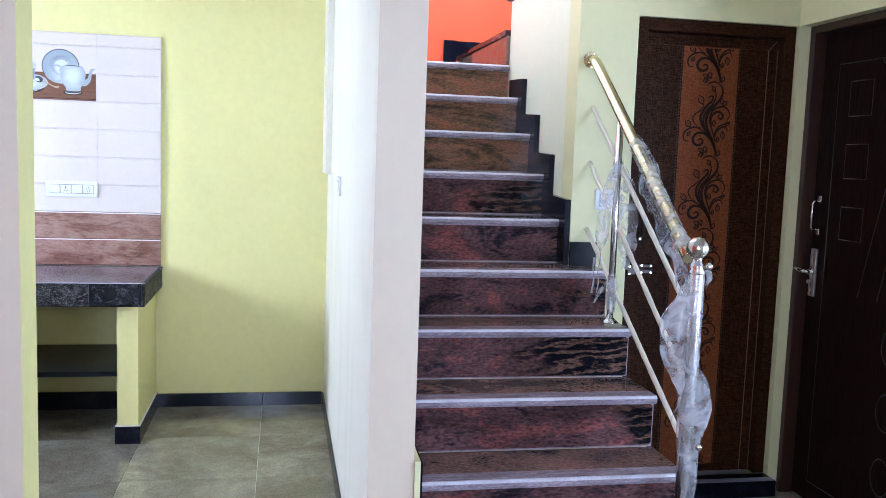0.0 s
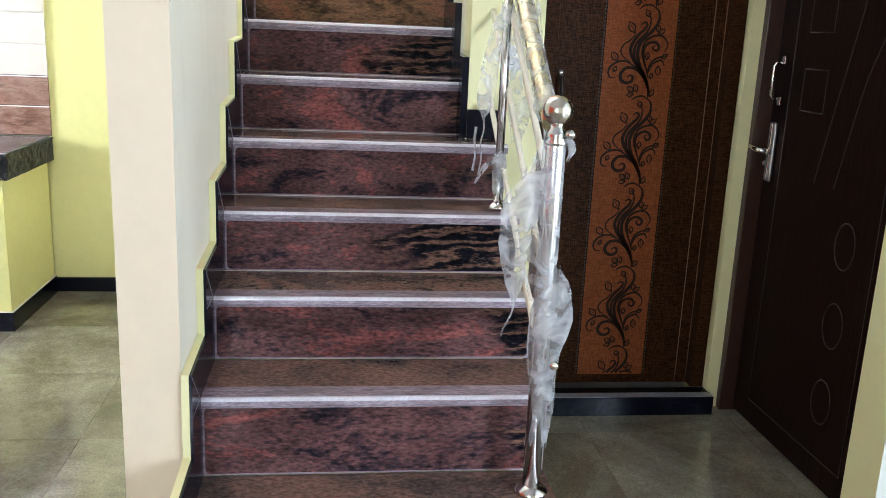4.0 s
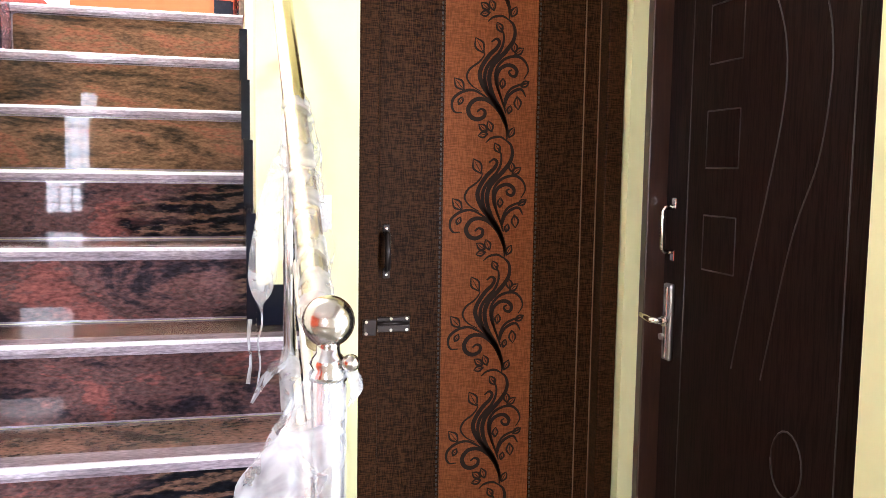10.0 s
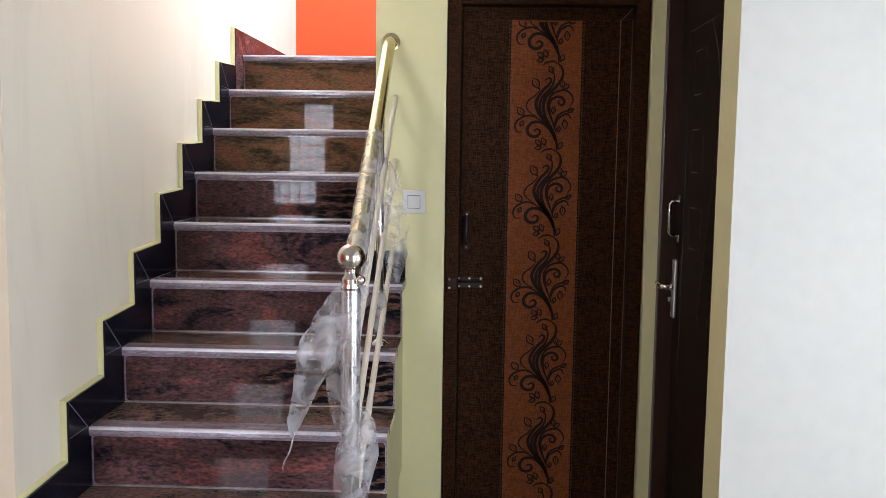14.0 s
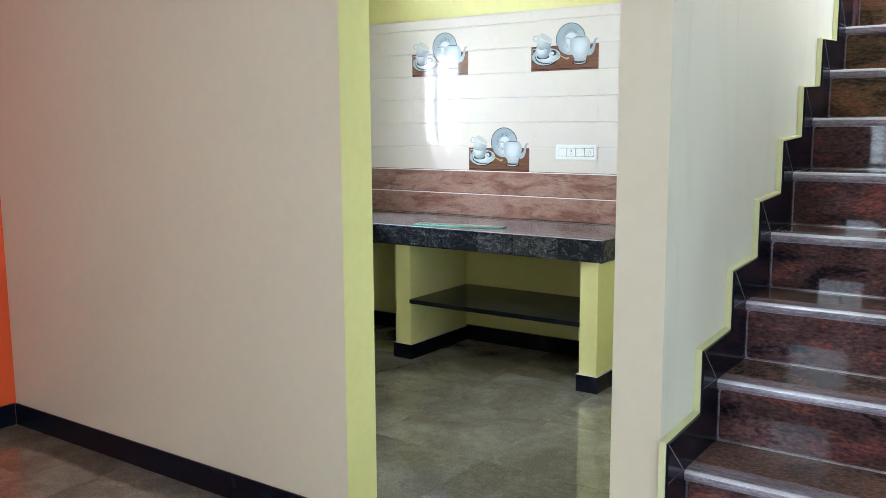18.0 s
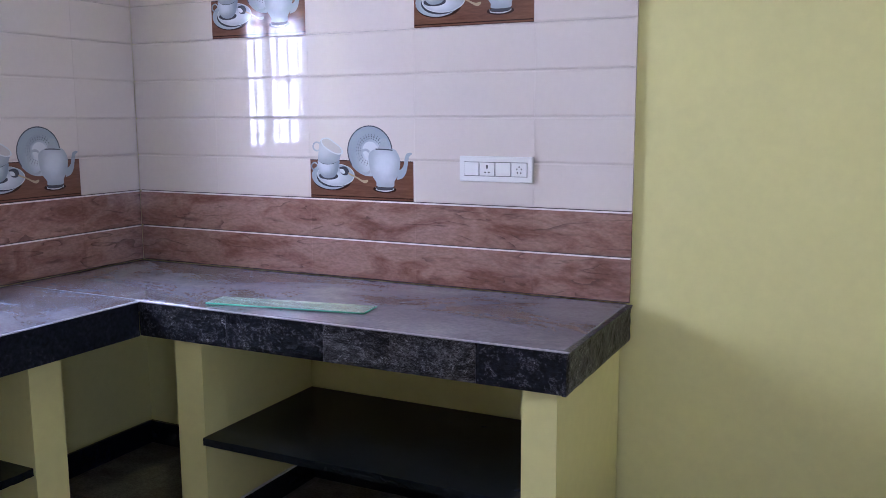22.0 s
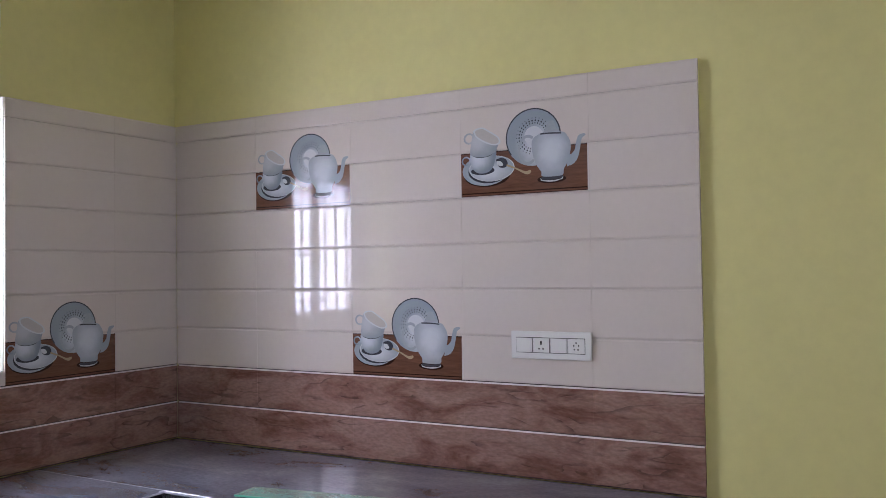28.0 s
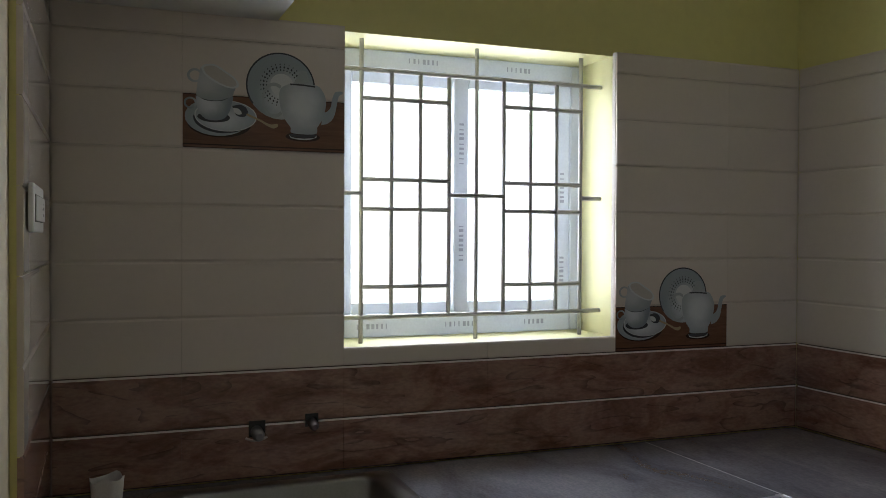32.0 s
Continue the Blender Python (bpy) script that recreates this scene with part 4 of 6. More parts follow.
# ---- doors, as frame and leaf ----


def frame_bars(name, parent, axis, plane0, plane1, a0, a1, z0, z1, w, mat):
    """The two posts and the head of a door frame."""
    for lo, hi, zz in ((a0, a0 + w, (z0, z1)), (a1 - w, a1, (z0, z1)), (a0 + w, a1 - w, (z1 - w, z1))):
        d = (lo, plane0, zz[0], hi, plane1, zz[1]) if axis == "x" else (plane0, lo, zz[0], plane1, hi, zz[1])
        part(name, bevelled(boxes(d), 0.004, 2), mat, parent)


d1 = thing("door_1", (1.46, 1.22, 0.07), "closed dark brown bathroom door with a rust panel of black scrolls", "door")
frame_bars("frame", d1, "x", 1.20, 1.29, 1.096, 1.8465, 0.072, 2.131, 0.053, PVC)
D1Y = 1.245
part("leaf", bevelled(boxes((1.151, D1Y, 0.074, 1.791, D1Y + 0.03, 2.076)), 0.003), PVC, d1)
d2 = thing("door_2", (1.97, 0.68, 0), "closed dark-stained wooden door with carved arcs and squares", "door")
frame_bars("frame", d2, "y", 1.895, 2.02, 0.207, 1.169, 0.0, 2.131, 0.034, FRAMEWOOD)
D2X = 1.952
leaf2 = part("leaf", bevelled(boxes((D2X, 0.243, 0.01, D2X + 0.035, 1.133, 2.095)), 0.003), TEAK, d2)
structure("threshold", bevelled(boxes((0.955, 1.09, 0.0, 1.847, 1.195, 0.074)), 0.002), BLACK, "black granite threshold below the patterned door", "threshold")
structure("threshold_top", bevelled(boxes((0.957, 1.094, 0.0745, 1.845, 1.135, 0.0775)), 0.001), TOPSTONE, "grey dusty front edge on top of the threshold", "threshold")

# ---- kitchen window ----
win = thing("window_1", (-3.455, 1.495, WZ0), "closed white plastic sliding window with printed protective film", "window")
FX0, FX1 = -3.485, -3.43
for name, d in (("frame", (FX0, 1.042, WZ0 + 0.002, FX1, 1.092, WZ1 - 0.002)), ("frame", (FX0, 1.906, WZ0 + 0.002, FX1, 1.948, WZ1 - 0.002)),
                ("frame", (FX0, 1.092, WZ0 + 0.002, FX1, 1.906, 1.246)), ("frame", (FX0, 1.092, 2.034, FX1, 1.906, WZ1 - 0.002))):
    part(name, bevelled(boxes(d), 0.004), FILMCOL, win)


def sash(y0, y1, x0, x1, wl, wr):
    z0, z1 = 1.248, 2.032
    s = part("sash", bevelled(boxes((x0, y0, z0, x1, y0 + wl, z1)), 0.004), FILMCOL, win)
    part("stile", bevelled(boxes((x0, y1 - wr, z0, x1, y1, z1)), 0.004), FILMCOL, s)
    part("rail", bevelled(boxes((x0, y0 + wl, z0, x1, y1 - wr, 1.286)), 0.004), FILMCOL, s)
    part("rail", bevelled(boxes((x0, y0 + wl, 1.990, x1, y1 - wr, z1)), 0.004), FILMCOL, s)
    g = part("pane", boxes((x0 + 0.010, y0 + wl - 0.002, 1.284, x0 + 0.013, y1 - wr + 0.002, 1.992)), GLASS, s, "clear glass pane")
    g.visible_shadow = False


sash(1.093, 1.505, -3.480, -3.457, 0.037, 0.040)
sash(1.470, 1.905, -3.456, -3.433, 0.053, 0.060)
# lines of film print, as plain bars
rng = random.Random(4)
bm = bmesh.new()
for y0, z0, n, up in ((1.31, 2.066, 7, 0), (1.66, 2.064, 6, 0), (1.14, 1.212, 7, 0), (1.44, 1.212, 8, 0), (1.73, 1.212, 5, 0), (1.497, 1.42, 8, 1), (1.497, 1.74, 9, 1), (1.875, 1.33, 7, 1), (1.875, 1.62, 7, 1)):
    for i in range(n):
        w = rng.choice((0.004, 0.007, 0.010))
        s = i * 0.016
        x = FX1 + 0.0008 if not up else -3.4322
        if up:
            box(bm, x - 0.0004, y0 - 0.008, z0 + s, x, y0 + 0.008, z0 + s + w)
        else:
            box(bm, x - 0.0004, y0 + s, z0 - 0.008, x, y0 + s + w, z0 + 0.008)
part("film_print", bm, material("grey_film_print", (0.42, 0.44, 0.50), 0.4), win, "grey printed marks on the film")
grille = thing("window_grille", (-3.305, 1.495, WZ0), "grey painted iron grille of rectangles set in the window reveal", "grille")
GX, GR = -3.305, 0.0070


def bar(p, q):
    part("bar", tube(bmesh.new(), [p, q], GR, 8), GRILLE, grille)


for y in (1.117, 1.495, 1.873):
    bar((GX, y, WZ0), (GX, y, WZ1))
for y in (1.213, 1.306, 1.401, 1.591, 1.687, 1.782):
    bar((GX, y, 1.255), (GX, y, 2.003))
for z in (1.255, 2.003):
    bar((GX + 0.001, WY0, z), (GX + 0.001, WY1, z))
for a, b in ((WY0, 1.117), (1.401, 1.591), (1.873, WY1)):
    bar((GX + 0.001, a, 1.630), (GX + 0.001, b, 1.630))
for a, b in ((1.117, 1.401), (1.591, 1.873)):
    for z in (1.917, 1.673, 1.583, 1.347):
        bar((GX + 0.001, a, z), (GX + 0.001, b, z))
glow = bpy.data.materials.new("bright_overcast_sky")
glow.use_nodes = True
gb = glow.node_tree.nodes["Principled BSDF"]
gb.inputs["Base Color"].default_value = (0.8, 0.85, 0.9, 1)
gb.inputs["Emission Color"].default_value = (0.92, 0.96, 1, 1)
gb.inputs["Emission Strength"].default_value = 11.0
structure("backdrop_west", boxes((-4.6, -1.5, -0.2, -4.58, 4.5, 4.2)), glow, "bright white daylight outside the kitchen window", "backdrop")
dim = glow.copy()
dim.name = "overcast_sky_in_shade"
dim.node_tree.nodes["Principled BSDF"].inputs["Emission Strength"].default_value = 4.0
structure("backdrop_south", boxes((-2.4, -4.75, 0.2, 1.2, -4.73, 3.2)), dim, "bright white daylight outside the living room window", "backdrop")

# living room window, mirrored in the polished risers


def grilled_window(name, x0, x1, z0, z1, cols, rows, label):
    w = thing(name, ((x0 + x1) / 2, -3.6, z0), label, "window")
    for d in ((x0 + 0.001, -3.64, z0 + 0.001, x0 + 0.05, -3.59, z1 - 0.001), (x1 - 0.05, -3.64, z0 + 0.001, x1 - 0.001, -3.59, z1 - 0.001), (x0 + 0.05, -3.64, z0 + 0.001, x1 - 0.05, -3.59, z0 + 0.05), (x0 + 0.05, -3.64, z1 - 0.05, x1 - 0.05, -3.59, z1 - 0.001)):
        part("frame", bevelled(boxes(d), 0.003), UPVC, w)
    for i in range(1, cols):
        x = x0 + (x1 - x0) * i / cols
        part("bar", tube(bmesh.new(), [(x, -3.55, z0), (x, -3.55, z1)], 0.007, 8), GRILLE, w)
    for i in range(1, rows):
        z = z0 + (z1 - z0) * i / rows
        part("bar", tube(bmesh.new(), [(x0, -3.549, z), (x1, -3.549, z)], 0.007, 8), GRILLE, w)


grilled_window("window_2", SX0, SX1, SZ0, SZ1, 5, 9, "narrow living room window with a grey iron grille")

# ---- sink, taps and things on the counter ----


def loops(bm, rows):
    """Skin between closed loops of equal count; rows of outline and height."""
    rings = [[bm.verts.new((x, y, z)) for x, y in o] for o, z in rows]
    for a, b in zip(rings, rings[1:]):
        for i in range(len(a)):
            j = (i + 1) % len(a)
            f = bm.faces.new((a[i], a[j], b[j], b[i]))
            f.smooth = True
    return rings


sink = thing("kitchen_sink", (-2.9, 0.83, ZTOP), "stainless steel sink set into the black granite counter", "sink")
bm = bmesh.new()
rg = loops(bm, [(rounded(-3.15, 0.50, -2.665, 1.157, 0.03), 0.8245), (rounded(-3.147, 0.503, -2.668, 1.154, 0.03), 0.829), (rounded(-3.10, 0.555, -2.715, 1.10, 0.05), 0.828), (rounded(-3.095, 0.56, -2.72, 1.095, 0.05), 0.82),
               (rounded(-3.085, 0.57, -2.73, 1.085, 0.05), 0.68), (rounded(-3.06, 0.595, -2.755, 1.06, 0.05), 0.66)])
bm.faces.new(rg[-1])
part("basin", bm, SINKSTEEL, sink)
part("drain", lathe(bmesh.new(), [(0.045, 0.661), (0.045, 0.664), (0.03, 0.663), (0.028, 0.655)], -2.9, 0.83), STEEL, sink)
for y, z, r in ((0.790, 0.955, 0.017), (0.945, 0.970, 0.014)):
    tap = thing("pipe_stub", (-3.21, y, z), "grey water pipe stub plugged in the brown tiled wall", "pipe", "pipe stubs above the sink")
    part("hole", bevelled(boxes((-3.2098, y - r * 1.25, z - r * 0.9, -3.2075, y + r * 1.45, z + r * 1.75)), 0.0008), HOLE, tap, "dark square hole cut in the tile")
    if y < 0.9:
        part("mortar", tube(bmesh.new(), [(-3.2085, y - 0.030 + 0.012 * i, z - 0.017 - 0.010 * math.sin(math.pi * i / 5)) for i in range(6)], 0.0035, 6), GROUT, tap, "crescent of pale mortar below the hole")
    part("plug", tube(bmesh.new(), [(-3.209, y, z), (-3.17, y, z - 0.004), (-3.165, y, z - 0.004), (-3.158, y, z - 0.005)], r, 12, [1, 1, 0.8, 0.55]), CHROME, tap)
cup = thing("paper_cup", (-2.9, 0.40, ZTOP), "crumpled white paper cup standing by the sink", "cup")
bm = bmesh.new()
rows = []
for z, r in ((0.8255, 0.030), (0.87, 0.034), (0.91, 0.038), (0.944, 0.041)):
    rows.append(([(-2.9 + (r + 0.003 * math.sin(3 * a + z * 40)) * math.cos(a), 0.40 + (r + 0.003 * math.cos(2 * a)) * math.sin(a)) for a in [2 * math.pi * i / 24 for i in range(24)]], z))
rg = loops(bm, rows)
for v in rg[-1]:
    v.co.z += 0.006 * math.sin(9 * v.co.x * 12 + v.co.y * 70)
bm.faces.new(rg[0][::-1])
part("wall", bm, material("white_paper", (0.75, 0.74, 0.72), 0.7, scale=20, vary=0.1, bump=0.3, bump_scale=60), cup)
strip = bmesh.new()
prism(strip, [(-2.325, 2.105), (-1.775, 2.195), (-1.79, 2.298), (-2.337, 2.205)], "z", 0.8252, 0.8312)
gs = thing("glass_strip", (-2.05, 2.2, 0.825), "loose strip of green-edged sheet glass on the counter", "glass")
part("sheet", strip, GREENGLASS, gs)
GEDGE = material("green_glass_edge", (0.10, 0.40, 0.28), 0.15, scale=10, vary=0.1)
part("cut_edge", tube(bmesh.new(), [(-2.325, 2.1044, 0.8282), (-1.775, 2.1944, 0.8282)], 0.0026, 6), GEDGE, gs, "bright green cut edge")
part("cut_edge", tube(bmesh.new(), [(-1.7746, 2.195, 0.8282), (-1.7896, 2.298, 0.8282)], 0.0026, 6), GEDGE, gs)


# ---- switch plates ----


def plate(name, m, w, h, inserts, label):
    """A wall plate in its own axes: x along the wall, z up, front at -y."""
    ob = thing(name, (0, 0, 0), label, "switch plate")
    part("cover", bevelled(boxes((-w / 2, -0.011, -h / 2, w / 2, -0.0005, h / 2)), 0.003, 2), SWITCH, ob)
    n = len(inserts)
    uw = (w - 0.036) / n
    for i, kind in enumerate(inserts):
        x = -w / 2 + 0.018 + uw * (i + 0.5)
        part("gap", boxes((x - uw / 2 + 0.001, -0.0118, -h * 0.28, x + uw / 2 - 0.001, -0.0112, h * 0.28)), HOLE, ob, "dark gap round the insert")
        u = part("rocker" if kind == "s" else "socket", bevelled(boxes((x - uw / 2 + 0.0022, -0.0145, -h * 0.26, x + uw / 2 - 0.0022, -0.0119, h * 0.26)), 0.001), SWITCH, ob)
        if kind == "p":
            for dx, dz in ((0, 0.010), (-0.008, 0.002), (0.008, 0.002), (-0.006, -0.010), (0.006, -0.010)):
                part("pin_hole", boxes((x + dx - 0.002, -0.0149, dz - 0.0025, x + dx + 0.002, -0.0146, dz + 0.0025)), HOLE, u)
        if kind == "r":
            part("mark", boxes((x - 0.003, -0.0149, 0.002, x + 0.003, -0.0146, 0.014)), HOLE, u)
            for dx in (-0.007, 0.007):
                part("pin_hole", boxes((x + dx - 0.003, -0.0149, -0.013, x + dx + 0.003, -0.0146, -0.009)), HOLE, u)
    ob.matrix_world = m
    return ob


plate("switch_board", pose(-1.549, 2.7095, 1.252), 0.272, 0.088, "srsp", "white four-module switch board on cream kitchen tiles")
plate("stair_switch", pose(0.978, 1.1855, 1.340), 0.086, 0.088, "s", "white single switch plate on the pale yellow wall")
plate("wall_socket", pose(-3.2345, 1.891, 2.383, 0, 0, 90), 0.112, 0.082, "p", "white socket plate on the lime wall above the tiles")
plate("passage_switch", pose(-0.1415, 1.61, 1.35, 0, 0, -90), 0.15, 0.088, "ss", "white switch plate on the white wall beside the kitchen opening")
plate("tile_switch", pose(-2.578, 0.2685, 1.548, 0, 0, 180), 0.26, 0.088, "sp", "white switch board on tiles beside the kitchen opening")

# ---- the doors in detail ----
panel = part("panel", boxes((1.335, D1Y - 0.0025, 0.112, 1.600, D1Y - 0.0004, 2.028)), PANEL, d1, "rust brown strip with black scrolls")
STITCH = material("dark_stitching", (0.012, 0.007, 0.005), 0.5)
for x in (1.328, 1.607):
    bm = bmesh.new()
    z = 0.115
    while z < 2.022:
        box(bm, x - 0.0022, D1Y - 0.0016, z, x + 0.0022, D1Y - 0.0004, z + 0.0075)
        z += 0.0135
    tagged(part("stitching", bm, STITCH, d1, "row of dark stitches"), kind="stuff")
STEMS = [
    ((352, 858, 345, 790, 320, 740, 280, 690, 245, 640, 227, 590, 236, 550, 270, 500, 305, 468, 317, 442, 302, 428, 280, 442), 7.0),
    ((350, 835, 335, 780, 300, 720, 265, 660, 250, 610, 256, 560, 285, 520, 315, 490, 334, 450, 336, 410, 322, 378), 5.5),
    ((349, 800, 325, 740, 295, 690, 276, 640, 271, 590, 286, 545, 315, 515, 350, 480, 380, 440, 389, 400, 380, 366, 362, 348), 7.5),
    ((362, 348, 330, 329, 290, 333, 264, 352), 4.0),
    ((362, 345, 364, 300, 352, 250, 340, 225), 4.5),
]
CURLS = [
    ((348, 760, 330, 705, 312, 650, 306, 595, 320, 562, 350, 546, 380, 551, 398, 575, 388, 596, 368, 590, 362, 574, 376, 566), 6.0),
    ((345, 740, 322, 680, 300, 620, 302, 565, 330, 526, 370, 509, 410, 511, 440, 538, 450, 575, 430, 610), 4.6),
    ((340, 745, 343, 695, 366, 655, 405, 636, 440, 630, 453, 622), 4.0),
    ((342, 730, 358, 684, 388, 660, 420, 656, 440, 688), 5.0),
    ((350, 830, 320, 760, 280, 712, 240, 692, 200, 697, 175, 730, 184, 765, 215, 781, 246, 770, 250, 746, 232, 736, 214, 748), 7.0),
    ((300, 715, 250, 680, 200, 652, 150, 656, 110, 682, 100, 716, 114, 745, 146, 748), 4.6),
    ((235, 660, 190, 630, 168, 592, 184, 556, 222, 530, 246, 502, 248, 480), 3.4),
]
LEAVES = [(226, 455, 66, 118), (134, 622, 60, 128), (140, 696, 34, 60), (252, 285, 44, 140), (284, 280, 46, 110), (252, 316, 40, 190), (384, 312, 44, 62), (318, 378, 44, 118), (386, 468, 44, 100), (408, 486, 44, 35), (402, 716, 52, 275), (436, 632, 40, 30), (364, 744, 34, 75), (332, 626, 40, 85)]


def curve(points, n=9):
    """A smooth line through the points (Catmull-Rom)."""
    p = [Vector(q) for q in points]
    p = [p[0] * 2 - p[1]] + p + [p[-1] * 2 - p[-2]]
    out = []
    for i in range(1, len(p) - 2):
        a, b, c, d = p[i - 1:i + 3]
        for k in range(n):
            t = k / n
            out.append(0.5 * (2 * b + (c - a) * t + (2 * a - 5 * b + 4 * c - d) * t * t + (3 * b - a - 3 * c + d) * t ** 3))
    return out + [p[-2]]


def scroll_mesh(z0, y):
    bm = bmesh.new()

    def place(q):
        return (1.2845 + q[0] * 6.251e-4 + q[1] * 1.17e-5, y, z0 + q[0] * 4.21e-5 - (q[1] - 300) * 6.136e-4)

    def ribbon(line, width):
        prev = None
        for i, q in enumerate(line):
            d = (line[min(i + 1, len(line) - 1)] - line[max(i - 1, 0)]).normalized()
            w = width * (0.35 + 0.65 * math.sin(math.pi * min(1, (i + 1) / len(line)))) / 2
            s = Vector((-d.y, d.x)) * w
            a, b = place(q + s), place(q - s)
            if min(a[2], b[2]) < 0.114 or max(a[2], b[2]) > 2.024:
                prev = None
                continue
            pair = (bm.verts.new(a), bm.verts.new(b))
            if prev:
                bm.faces.new((prev[0], prev[1], pair[1], pair[0]))
            prev = pair
    for flat, width in STEMS + CURLS:
        ribbon(curve(list(zip(flat[::2], flat[1::2]))), width * 2.9)
    for x, yy, size, ang in LEAVES:
        u = Vector((math.cos(radians(ang)), -math.sin(radians(ang))))
        v = Vector((-u.y, u.x))
        c = Vector((x, yy))
        for side in (1, -1):
            ribbon(curve([c - u * size * 0.6, c + v * side * size * 0.3, c + u * size * 0.6], 6), 9.5)
        ribbon([c - u * size * 0.5, c, c + u * size * 0.4], 4.0)
    return bm


SCROLLINK = material("black_scroll_print", (0.018, 0.009, 0.006), 0.6, spec=0.15)
for i in range(-1, 6):
    part("scroll", scroll_mesh(1.8786 - 0.3285 * i, D1Y - 0.0032), SCROLLINK, panel, "black printed scroll of leaves")
EDGE = material("pale_moulding_edge", (0.16, 0.085, 0.045), 0.35, scale=20, vary=0.2)
for x in (1.743, 1.788):
    part("edge_line", boxes((x - 0.0014, D1Y - 0.003, 0.08, x + 0.0014, D1Y - 0.0003, 2.03)), EDGE, d1, "thin lighter moulding line")
part("edge_line", boxes((1.16, D1Y - 0.003, 2.0255, 1.743, D1Y - 0.0003, 2.0275)), PVC, d1)
part("edge_line", tube(bmesh.new(), [(1.743, D1Y - 0.0015, 2.026), (1.788, D1Y - 0.0015, 2.075)], 0.0014, 6), EDGE, d1)
h = part("handle", tube(bmesh.new(), [(1.178, D1Y - 0.002, 1.282), (1.178, D1Y - 0.028, 1.276), (1.178, D1Y - 0.032, 1.23), (1.178, D1Y - 0.028, 1.184), (1.178, D1Y - 0.002, 1.178)], 0.008, 10), DARKMETAL, d1, "dark bronze pull handle")
for z in (1.29, 1.17):
    part("foot", bevelled(boxes((1.168, D1Y - 0.006, z - 0.014, 1.188, D1Y - 0.0005, z + 0.014)), 0.002), DARKMETAL, h)
lt = part("latch", bevelled(boxes((1.108, D1Y - 0.008, 1.008, 1.245, D1Y - 0.0005, 1.05)), 0.002), DARKMETAL, d1, "dark bronze sliding latch")
kp = part("keeper", bevelled(boxes((1.108, 1.190, 1.008, 1.144, 1.1996, 1.052)), 0.002), DARKMETAL, d1, "dark bronze latch keeper on the frame")
for z in (1.014, 1.046):
    part("screw", tube(bmesh.new(), [(1.116, 1.190, z), (1.116, 1.1875, z)], 0.0045, 8), STEEL, kp)
part("bolt", tube(bmesh.new(), [(1.149, D1Y - 0.014, 1.033), (1.24, D1Y - 0.014, 1.033)], 0.006, 10), DARKMETAL, lt)
for x in (1.118, 1.152, 1.192, 1.236):
    for z in (1.014, 1.045):
        part("screw", tube(bmesh.new(), [(x, D1Y - 0.008, z), (x, D1Y - 0.0105, z)], 0.0045, 8), STEEL, lt)
for z in (1.293, 1.281, 1.176, 1.166):
    part("screw", tube(bmesh.new(), [(1.178, D1Y - 0.006, z), (1.178, D1Y - 0.0085, z)], 0.004, 8), STEEL, h)
# carved lines of the dark door
CARVE = material("carved_groove_edge", (0.022, 0.015, 0.013), 0.35, scale=15, vary=0.15)


def carved(points, width=0.0045):
    bm = bmesh.new()
    tube(bm, [(D2X + 0.0005, y, z) for y, z in points], width / 2, 6)
    part("carved_line", bm, CARVE, leaf2, "thin carved moulding")


for z1, z0 in ((1.876, 1.730), (1.612, 1.468), (1.347, 1.207)):
    for a, b in (((0.934, z0), (0.934, z1)), ((0.788, z0), (0.788, z1)), ((0.934, z0), (0.788, z0)), ((0.934, z1), (0.788, z1))):
        carved([a, b])
for a, b in (((1.018, 1.955), (0.396, 1.955)), ((1.018, 0.10), (0.396, 0.10)), ((1.018, 0.10), (1.018, 1.955)), ((0.396, 0.10), (0.396, 1.955))):
    carved([a, b], 0.005)
for line in ([(0.742, 1.953), (0.672, 1.86), (0.628, 1.758), (0.618, 1.66), (0.633, 1.55), (0.672, 1.40), (0.72, 1.22), (0.78, 0.98)],
             [(0.591, 1.953), (0.53, 1.88), (0.49, 1.803), (0.472, 1.72), (0.472, 1.627), (0.499, 1.48), (0.576, 1.302), (0.66, 0.98)]):
    carved([tuple(q) for q in curve([Vector(p) for p in line], 6)], 0.0055)
for z in (0.814, 0.552, 0.29):
    carved([(0.552 + 0.055 * math.cos(2 * math.pi * i / 20), z + 0.075 * math.sin(2 * math.pi * i / 20)) for i in range(21)], 0.005)
HY = 1.084
h = part("pull_handle", tube(bmesh.new(), [(D2X - 0.003, HY, 1.361), (D2X - 0.030, HY, 1.359), (D2X - 0.035, HY, 1.350), (D2X - 0.036, HY, 1.30), (D2X - 0.035, HY, 1.248), (D2X - 0.030, HY, 1.239), (D2X - 0.003, HY, 1.237)], 0.0065, 10), STEEL, d2, "polished steel pull handle")
for z in (1.371, 1.227):
    part("foot", bevelled(boxes((D2X - 0.004, HY - 0.011, z - 0.014, D2X - 0.0003, HY + 0.011, z + 0.014)), 0.0015), STEEL, h)
lk = part("lock_plate", bevelled(boxes((D2X - 0.016, HY - 0.022, 0.935, D2X - 0.0003, HY + 0.020, 1.15)), 0.006, 2), CHROME, d2, "brushed steel lock plate")
part("raised_rib", bevelled(boxes((D2X - 0.021, HY - 0.013, 0.944, D2X - 0.0162, HY - 0.001, 1.141)), 0.002), STEEL, lk)
